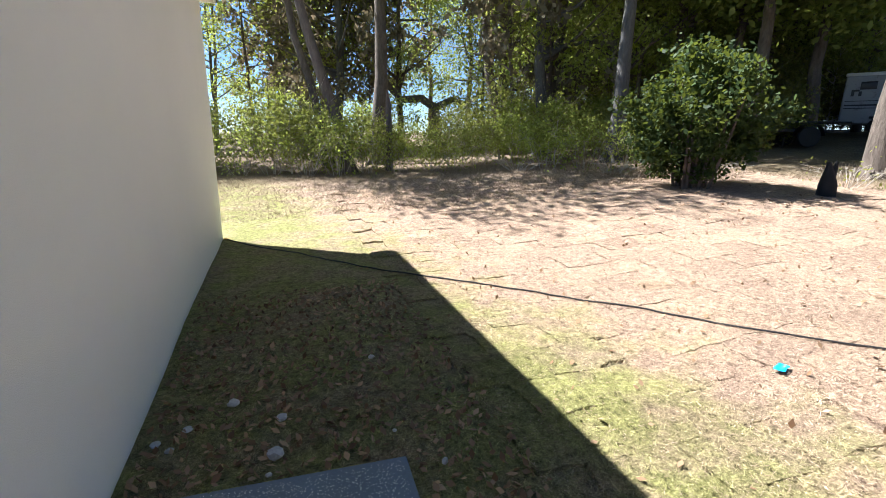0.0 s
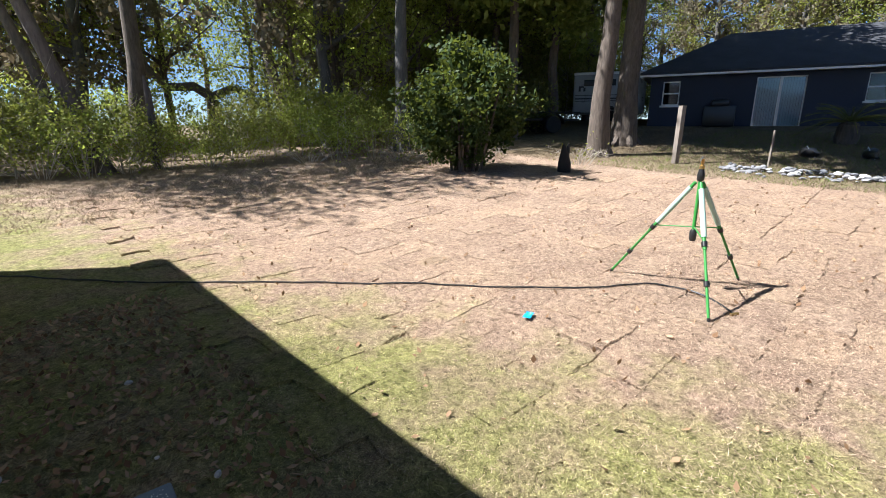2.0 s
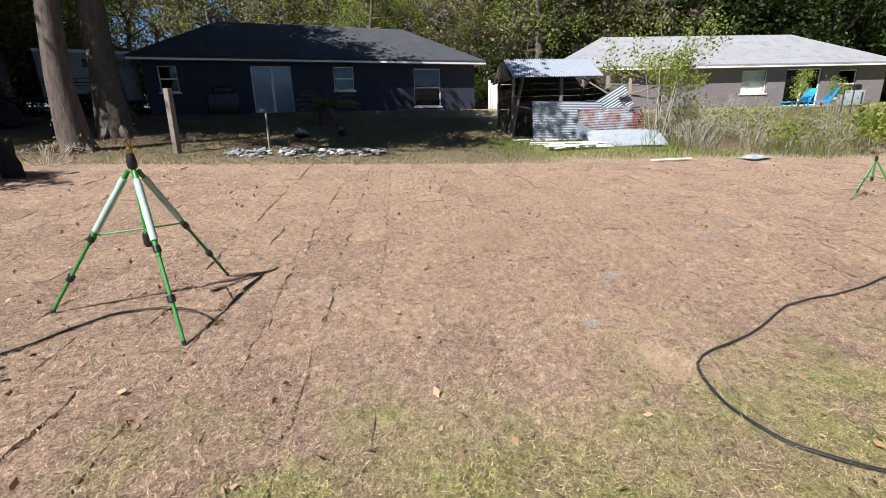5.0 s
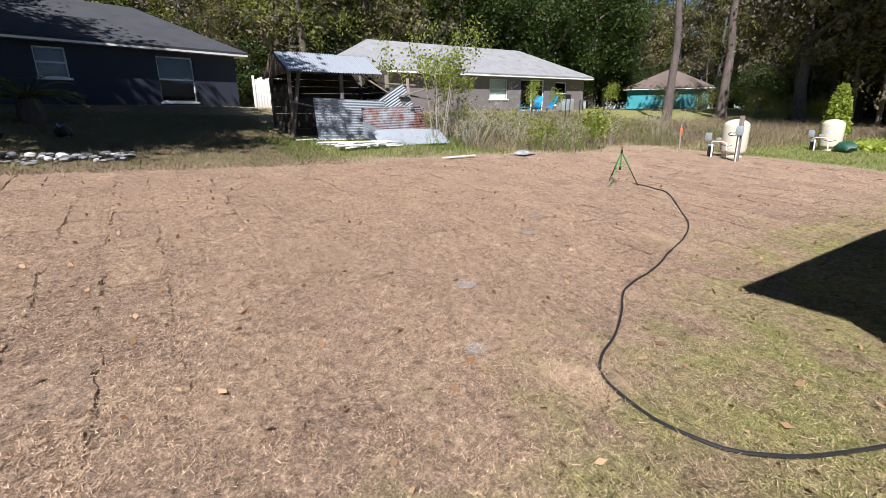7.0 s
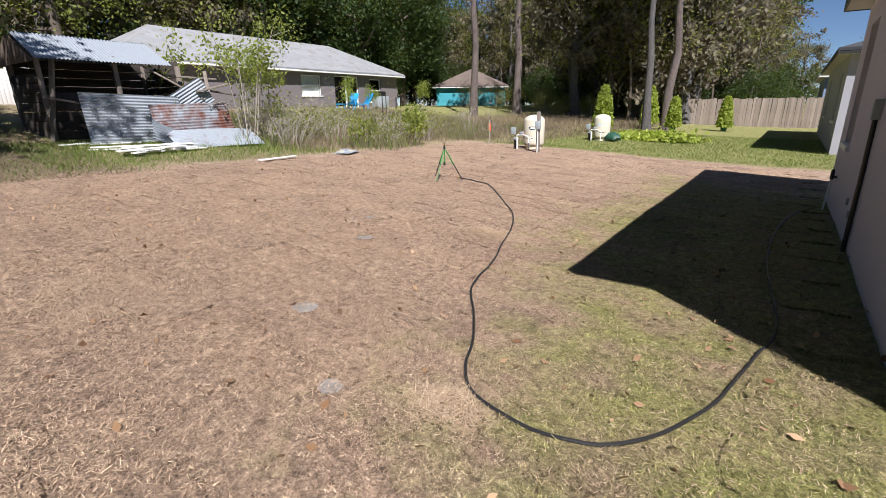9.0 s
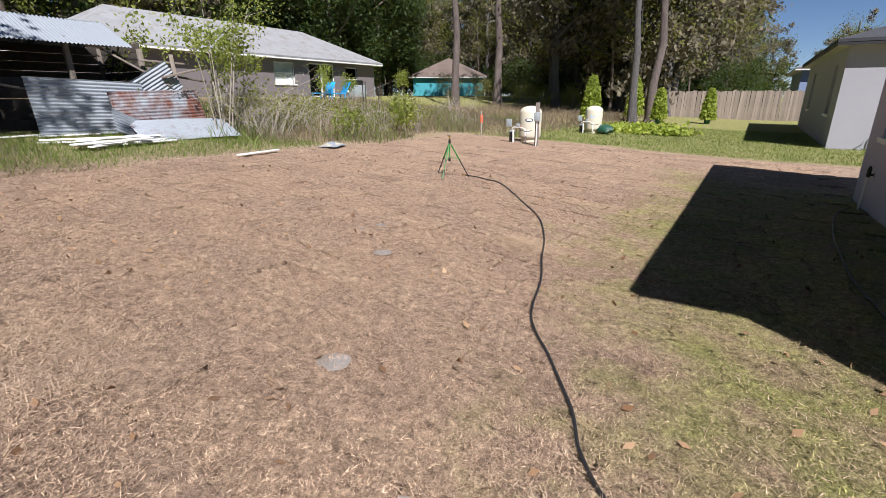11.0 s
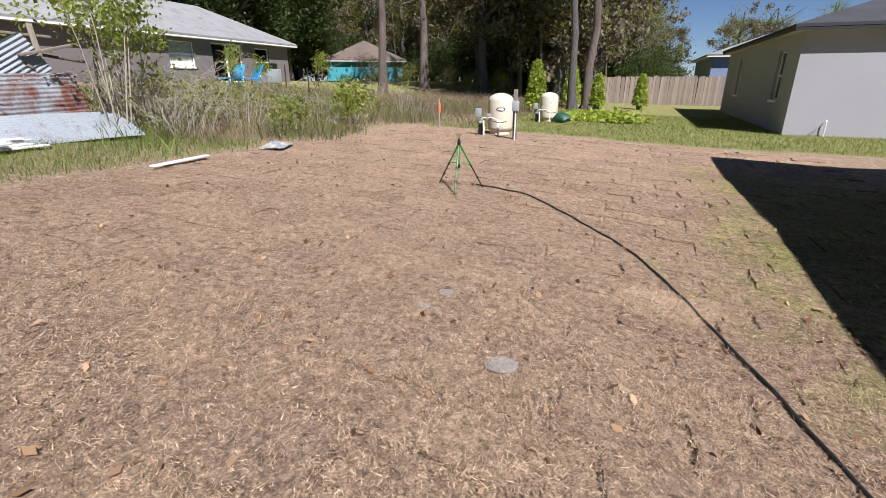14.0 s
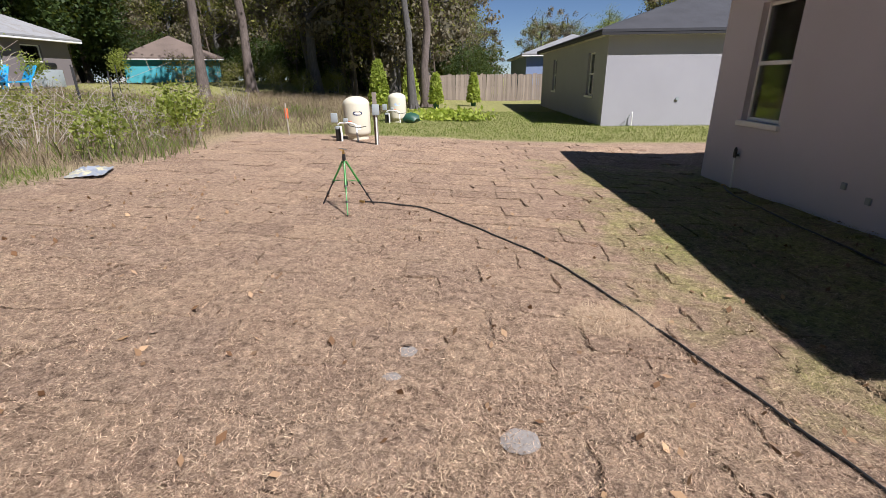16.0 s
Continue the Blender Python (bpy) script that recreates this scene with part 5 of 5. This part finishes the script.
M_DRYWEED = leaf_mat("dry_weed", (.12, .095, .07), (.32, .255, .19), .2, .9, True)
M_GREENWEED = leaf_mat("green_weed", (.06, .11, .02), (.20, .26, .07), .35)
weeds("yard_grass", "short dry grass and leaf litter before the slate-blue house", 70000, 12.7, 23.5, -4.0, 8.5, .02, .09, .012, M_DRYWEED, 115, 1.2)
weeds("yard_grass", "sparse green grass before the slate-blue house", 26000, 12.7, 23.5, -4.5, 6.0, .03, .09, .010, M_GREENWEED, 116, .8)
weeds("yard_grass", "dry grass under the wood's edge", 40000, -2.0, 14.0, 8.5, 14.5, .02, .08, .012, M_DRYWEED, 117, 1.2)
edge_keep = lambda x, y, r: x > 13.0 + .5 * np.sin(y * 1.3) + r.exponential(.25, len(x))
weeds("dry_weeds", "tall dry grey-brown weeds past the lawn", 42000, 12.9, 25.5, -24.0, -8.0, .10, .42, .009, M_DRYWEED, 110, .6, edge_keep)
weeds("green_weeds", "fresh green weeds among the dry stems", 22000, 12.8, 24, -22.0, -7.0, .12, .5, .016, M_GREENWEED, 111, .4, lambda x, y, r: edge_keep(x, y, r) & (np.sin(x * 1.7) * np.sin(y * 1.3) + r.normal(0, .4, len(x)) > .15))
weeds("dry_weeds", "dry brown weeds behind the well tanks", 22000, 9.6, 20, -34.0, -14.7, .12, .5, .012, M_DRYWEED, 112, .6, lambda x, y, r: x > 11.2 + (y + 14) * .05 + r.exponential(.2, len(x)))
weeds("verge_grass", "green verge grass along the shed", 16000, 12.8, 17, -9, -3.0, .04, .16, .008, M_GREENWEED, 113, .5, lambda x, y, r: x > 13.0 + r.exponential(.4, len(x)))
weeds("verge_grass", "fresh green grass beyond the sod by the neighbour house", 70000, -5.0, 12, -26, -14.6, .03, .10, .010, M_GREENWEED, 114, .5, lambda x, y, r: (y < -14.8 - r.exponential(.15, len(x))) & (r.random(len(x)) < .9))


def scrub(label, x, y, h, n, seed, leaf_m=M_LEAFL, stems=14, leaf=.11, lean=.5, spread=.9):
    """A bare-stemmed bush with leaves towards the tips."""
    rng = np.random.default_rng(seed)
    ob = thing("scrub_bush", x, y, hz(x, y), 0, label, "bush", "scrub bushes")
    lines, tips = [], []
    for k in range(stems):
        a = rng.uniform(0, 6.28)
        r = rng.uniform(.05, .3)
        L = h * rng.uniform(.55, 1.05)
        d = Vector((math.cos(a), math.sin(a), 0)) * rng.uniform(.1, 1) * lean * L
        p0 = Vector((r * math.cos(a), r * math.sin(a), -.03))
        pm = p0 + d * .4 + Vector((rng.normal() * .05, rng.normal() * .05, L * .55))
        p1 = p0 + d + Vector((0, 0, L * (1 if lean < .7 else rng.uniform(.3, .9))))
        lines.append(([p0, pm, p1], [.007, .005, .002] if h < 2.5 else [.014, .009, .004]))
        for j in range(3):
            q = pm.lerp(p1, rng.uniform(0, .8))
            e = q + Vector((rng.normal() * .25, rng.normal() * .25, rng.uniform(.1, .45))) * h * .3
            lines.append(([q, q.lerp(e, .5) + Vector((0, 0, .03)), e], [.0045, .003, .0015]))
            tips.append(e)
        tips.append(p1)
    part("stem_tangle", tubes(lines, 5), M_TWIG, ob)
    if n:
        t = np.array([tuple(v) for v in tips])
        pts = t[rng.integers(len(t), size=n)] + rng.normal(size=(n, 3)) * .16 * spread
        v, f = leaves(pts, leaf, rng)
        raw("foliage", v, f, leaf_m, ob)
    return ob


scrub("tall bare-stemmed bush with fresh leaves above the sheets", 15.6, -7.9, 3.3, 1500, 121, M_LEAFL, 7, .095, .42)
scrub("tall bare-stemmed bush with fresh green tips", 16.4, -8.6, 3.0, 1300, 122, M_LEAFL, 7, .095, .42)
scrub("leafy vine growing on the shed roof", 18.6, -7.3, 2.9, 700, 123, M_LEAFL, 6, .11, .2)
rng = np.random.default_rng(124)
for k in range(26):
    x, y = rng.uniform(13.9, 18.5), rng.uniform(-14.5, -8.6)
    scrub("tangle of bleached dead stems and green shoots", x, y, rng.uniform(.7, 1.4), int(rng.uniform(150, 480)), 130 + k, (M_LEAFO, M_LEAFM)[k % 2], 12, .065, rng.uniform(.7, 1.6))
for k in range(14):
    x, y = rng.uniform(14, 24), rng.uniform(-26, -14)
    scrub("thin dry weed bush in the overgrown lot", x, y, rng.uniform(.6, 1.2), int(rng.uniform(0, 200)), 160 + k, M_LEAFO, 14, .06, rng.uniform(.4, .9))
for x, y, h in ((13.4, -12.1, 1.15), (13.9, -10.2, .7), (14.5, -13.2, .8), (24.8, -27.0, 2.0), (25.5, -20.5, 1.8), (25.8, -23.0, 1.5)):
    scrub("small upright leafy green sapling", x, y, h, int(500 * h), int(x * 10 + 200), M_LEAFL, 4, .1, .12)
for k in range(12):
    x, y = rng.uniform(15.0, 18.0), rng.uniform(-11.5, -8.2)
    scrub("sprawl of bleached bare stems beside the sheets", x, y, rng.uniform(1.3, 2.2), 40, 280 + k, M_LEAFL, 12, .08, rng.uniform(.7, 1.4))
# brush heaps and twigs at the wood's edge
for k in range(16):
    x = -3.5 + k * .95
    y = 14.6 + .4 * math.sin(k * 1.7) if x < 8 else 12.6 - (x - 8) * .6
    scrub("grey twiggy brush at the wood's edge", x, y, rng.uniform(1.2, 2.2), int(rng.uniform(400, 1200)), 240 + k, (M_LEAFO, M_LEAFL)[k % 2], 12, .09, rng.uniform(.8, 1.5), 1.8)
for x, y, lab in ((9.9, 10.4, "heap of cut grey brush beside the tree"), (8.0, 12.2, "low heap of dry branches"), (11.4, 8.8, "cut branches at the lawn's edge"), (12.6, 6.3, "dry brush by the charred stump")):
    scrub(lab, x, y, .6, 60, int(x * 31), M_LEAFO, 26, .08, 2.2)

# lounge chairs and clutter on the far patio
for x, y, rz in ((26.1, -21.3, 10), (26.0, -22.3, -15)):
    o = thing("sun_lounger", x, y, hz(x, y) + .02, rz, "bright blue plastic sun lounger on the patio", "lounger", "blue loungers")
    part("seat", box(B(), -.3, .3, -.3, .9, .28, .34, .02), M_BLUE, o)
    part("backrest", box(B(), -.3, .3, -.03, .03, 0, .75, .02, pose(0, -.3, .3, 30, 0, 0)), M_BLUE, o)
    for lx in (-.27, .27):
        for ly in (-.25, .8):
            part("leg", box(B(), lx - .03, lx + .03, ly - .03, ly + .03, -.05, .29), M_BLUE, o)
gr_ = thing("gas_grill", 26.4, -24.4, hz(26.4, -24.4), -90, "dark gas grill against the grey house", "grill")
part("cart", box(B(), -.55, .55, -.25, .25, 0.05, .8, .02), M_GREYBOX, gr_)
part("hood", box(B(), -.35, .35, -.25, .25, .8, 1.1, .1), M_BLACK, gr_)
gate = thing("white_gate", 33.2, -6.5, hz(33.2, -6.5), -85, "white board gate between the houses", "gate")
for k in range(9):
    part("board", box(B(), k * .16, k * .16 + .15, 0, .03, 0, 1.55 + .06 * (k % 3), .004), M_WHITE, gate)
for x in (-.12, 1.46):
    part("gate_post", box(B(), x, x + .12, -.04, .08, -.1, 1.75, .01), M_WHITE, gate)
for x, y in ((19.5, -17.2), (21.3, -19.4), (22.6, -23.5), (17.5, -15.9)):
    o = thing("metal_fence_post", x, y, hz(x, y), 0, "thin dark green metal fence post", "fence post", "wire fence posts")
    part("stake", tube(B(), [(0, 0, -.1), (0, 0, 1.3)], .022, 6), M_FASCIA, o)
orange = thing("brush_heap", 7.9, 30.0, hz(7.9, 30), 0, "rust-orange heap of dead leaves beyond the woods", "leaf heap")
pts = np.random.default_rng(5).normal(size=(2500, 3)) * np.array([1.0, .6, .35]) + np.array([0, 0, .25])
v, f = leaves(pts, .16, np.random.default_rng(6), 0)
raw("leaf_pile", v, f, leaf_mat("rust_leaf", (.3, .1, .05), (.6, .25, .14), .1, .9), orange)


# ---- turf: sod pieces, blades, litter ----
def lump_grid(x, y):
    i = np.clip(np.searchsorted(gx, x) - 1, 0, len(gx) - 2)
    j = np.clip(np.searchsorted(gy, y) - 1, 0, len(gy) - 2)
    u, w = (x - gx[i]) / (gx[i + 1] - gx[i]), (y - gy[j]) / (gy[j + 1] - gy[j])
    return lump[i, j] * (1 - u) * (1 - w) + lump[i + 1, j] * u * (1 - w) + lump[i, j + 1] * (1 - u) * w + lump[i + 1, j + 1] * u * w


def sod_piece(x, y, lx, ly, rng, fine=False):
    """One cut turf, 4 x 3 or 8 x 6 cells on top with ragged sides that go down into the soil."""
    nx, ny = (9, 7) if fine else (5, 4)
    U, V = np.meshgrid(np.linspace(-.5, .5, nx), np.linspace(-.5, .5, ny), indexing="ij")
    X, Y = U * lx, V * ly
    rag = (np.abs(U) > .49) | (np.abs(V) > .49)
    X, Y = X + rag * rng.normal(0, .013, X.shape), Y + rag * rng.normal(0, .013, X.shape)
    a = rng.normal(0, .02)
    X, Y = x + X * math.cos(a) - Y * math.sin(a), y + X * math.sin(a) + Y * math.cos(a)
    Z = H(X, Y) + lump_grid(X, Y) + (1 if fine else .45) * (rng.normal(0, .004) + U * rng.normal(0, .007) + V * rng.normal(0, .007) + rng.normal(0, .0025, X.shape)) - rag * rng.uniform(0, .006, X.shape)
    top = np.stack([X, Y, Z], -1).reshape(-1, 3)
    k = np.arange(nx * ny).reshape(nx, ny)
    faces = np.stack([k[:-1, :-1], k[1:, :-1], k[1:, 1:], k[:-1, 1:]], -1).reshape(-1, 4).tolist()
    ring = list(k[:, 0]) + list(k[-1, 1:]) + list(k[-2::-1, -1]) + list(k[0, -2:0:-1])
    low = top[ring] - np.array([0, 0, .05])
    n, m = len(ring), nx * ny
    faces += [[m + i, m + n + i, m + n + (i + 1) % n, m + (i + 1) % n] for i in range(n)]
    return np.vstack([top, top[ring], low]), np.array(faces)


sod = tagged(new("sod_pavement"), "rows of dormant tan sod pieces with open joints", "sod lawn", kind="structure")
rng = np.random.default_rng(300)
LX, LY = .61, .405
many_v, many_f, total, near = [], [], 0, 0
for r, y in enumerate(np.arange(-14.4, 10.8, LY)):
    for x in np.arange(2.7 + (r % 2) * LX / 2 + rng.uniform(-.04, .04), 12.8, LX):
        if x > 12.8 - max(0, y - 2) * .33 or x < 3.35 and y < -2.9:
            continue
        wide = .07 if rng.random() < .16 else (.03 if rng.random() < .35 else -.010)
        deep = .06 if rng.random() < .13 else (.022 if rng.random() < .3 else -.012)
        close = 4.2 < x < 9.8 and -8.6 < y < .8 and near < 300
        if y > 1.5:
            wide, deep = .014 if rng.random() < .25 else -.014, .01 if rng.random() < .08 else -.016
        v, f = sod_piece(x + rng.normal(0, .02), y + rng.normal(0, .008), LX - wide * rng.uniform(.5, 1), LY - deep * rng.uniform(.5, 1), rng, close)
        if close:
            raw("sod_piece", v, f, M_SOD, sod, flat=False)
            near += 1
        else:
            many_v.append(v), many_f.append(f + total)
            total += len(v)
tagged(raw("sod_field", np.vstack(many_v), np.vstack(many_f), M_SODF, flat=False), "outer rows of dry sod pieces", "sod lawn", kind="stuff")



def strewn(n, x0, x1, y0, y1, reach, rng):
    """Places over the lawn, thinning with the distance from the worn middle of the yard."""
    x, y = rng.uniform(x0, x1, n), rng.uniform(y0, y1, n)
    line = np.stack([np.linspace(1.3, 7.8, 20), np.linspace(0, -2.6, 20)], -1)
    d = np.sqrt(((np.stack([x, y], -1)[:, None] - line[None]) ** 2).sum(-1)).min(1)
    k = rng.random(n) < 1 / (1 + (d / reach) ** 2)
    return x[k], y[k]


def blades(name, label, n, area, reach, l0, l1, w, mat_, seed, tilt=(.05, .6)):
    rng = np.random.default_rng(seed)
    x, y = strewn(n, *area, reach, rng)
    k = ~((x < .5) & (y > -12)) & ~((x < 3.25) & (y < -3.4)) & ~((np.abs(x - 1.16) < .68) & (y > -.97) & (y < 1.92))
    x, y = x[k], y[k]
    n = len(x)
    L = rng.uniform(l0, l1, n)
    a, t = rng.uniform(0, 6.28, n), rng.uniform(*tilt, n)
    d = np.stack([np.cos(a) * np.cos(t), np.sin(a) * np.cos(t), np.sin(t)], -1)
    s = np.stack([-np.sin(a), np.cos(a), rng.normal(0, .3, n)], -1) * (w / 2) * rng.uniform(.6, 1.4, (n, 1))
    p = np.stack([x, y, H(x, y) + lump_grid(x, y) + rng.uniform(-.004, .012, n)], -1)
    verts = np.stack([p - s, p + s, p + d * L[:, None]], 1).reshape(-1, 3)
    return tagged(raw(name, verts, np.arange(3 * n).reshape(n, 3), mat_), label, "grass", kind="stuff")


blades("grass_blades", "short dead and green grass blades", 3200000, (.5, 13.0, -14.5, 10.5), 3.2, .016, .045, .0028, M_BLADE, 310)
blades("straw_blades", "loose bleached straw on the sod", 420000, (2.4, 12.8, -14, 9), 3.0, .02, .045, .0024, M_STRAW, 311, (.0, .5))
blades("straw_blades", "coarse bleached straw over the outer sod", 170000, (3.6, 12.8, -14.4, 10), 9.0, .02, .05, .004, M_STRAW, 312, (.0, .5))


def litter(name, label, n, x0, x1, y0, y1, size, mat_, seed):
    rng = np.random.default_rng(seed)
    x, y = rng.uniform(x0, x1, n), rng.uniform(y0, y1, n)
    k = ~((np.abs(x - 1.16) < .7) & (np.abs(y - .5) < 1.45)) & (x > .55)
    x, y = x[k], y[k]
    c = np.stack([x, y, H(x, y) + lump_grid(x, y) + rng.uniform(.012, .03, len(x))], -1)
    v, f = leaves(c, size, rng, 1.2)
    v[:, 2] = np.maximum(v[:, 2], H(v[:, 0], v[:, 1]) + .002)
    return tagged(raw(name, v, f, mat_), label, "dead leaves", kind="stuff")


litter("fallen_leaves", "brown oak leaves caught in the shaded grass", 2200, .55, 2.45, 1.3, 4.6, .055, M_LITTER, 320)
litter("fallen_leaves", "scattered tan leaves on the lawn", 1500, 2, 12, -9, 9, .06, M_LITTER, 321)


def straw_patch(x, y, r, n, seed):
    rng = np.random.default_rng(seed)
    ob = thing("straw_patch", x, y, gz(x, y), 0, "loose tuft of bleached straw on the sod", "straw", "straw patches")
    a, q = rng.uniform(0, 6.28, n), r * np.sqrt(rng.random(n))
    px, py = q * np.cos(a), q * np.sin(a) * .7
    pz = H(x + px, y + py) + lump_grid(x + px, y + py) - gz(x, y) + .004 + .03 * rng.random(n) * (1 - q / r)
    d = rng.uniform(0, 6.28, n)
    L = rng.uniform(.05, .13, n)
    s = np.stack([-np.sin(d), np.cos(d), 0 * d], -1) * .002
    p = np.stack([px, py, pz], -1)
    e = p + np.stack([np.cos(d) * L, np.sin(d) * L, rng.uniform(-.01, .04, n)], -1)
    raw("straw_tuft", np.stack([p - s, p + s, e], 1).reshape(-1, 3), np.arange(3 * n).reshape(n, 3), M_STRAW, ob)


for k, (x, y, r, n) in enumerate(((7.7, -1.6, .5, 2600), (6.71, -5.29, .32, 1700), (8.44, -10.3, .25, 400), (5.1, -2.2, .22, 700), (5.0, 3.6, .2, 500), (3.2, 6.4, .25, 400))):
    straw_patch(x, y, r, n, 330 + k)


def stain(x, y, r, seed):
    """A thin pale crust of spilled concrete."""
    rng = np.random.default_rng(seed)
    ob = thing("concrete_spill", x, y, gz(x, y), 0, "thin pale crust of spilled concrete on the sod", "concrete spill", "concrete spills")
    bm = B()
    c = bm.verts.new((0, 0, .012))
    ring = [bm.verts.new((r * (1 + .25 * noise.noise((math.cos(a) * 2 + seed, math.sin(a) * 2, 0))) * math.cos(a), r * .9 * (1 + .25 * noise.noise((math.cos(a) * 2, math.sin(a) * 2, seed))) * math.sin(a), .004)) for a in np.linspace(0, 2 * math.pi, 22)[:-1]]
    for i in range(len(ring)):
        bm.faces.new((c, ring[i], ring[(i + 1) % len(ring)]))
    part("crust", bm, M_CONCRETE, ob)


for k, (x, y, r) in enumerate(((7.5, -4.02, .085), (8.05, -4.65, .06), (6.58, -2.5, .10), (8.1, -4.4, .05), (5.67, -1.95, .07))):
    stain(x, y, r, 340 + k)

for k_ in KINDS.values():
    for o_ in [*k_.children_recursive, k_]:
        bpy.data.objects.remove(o_)
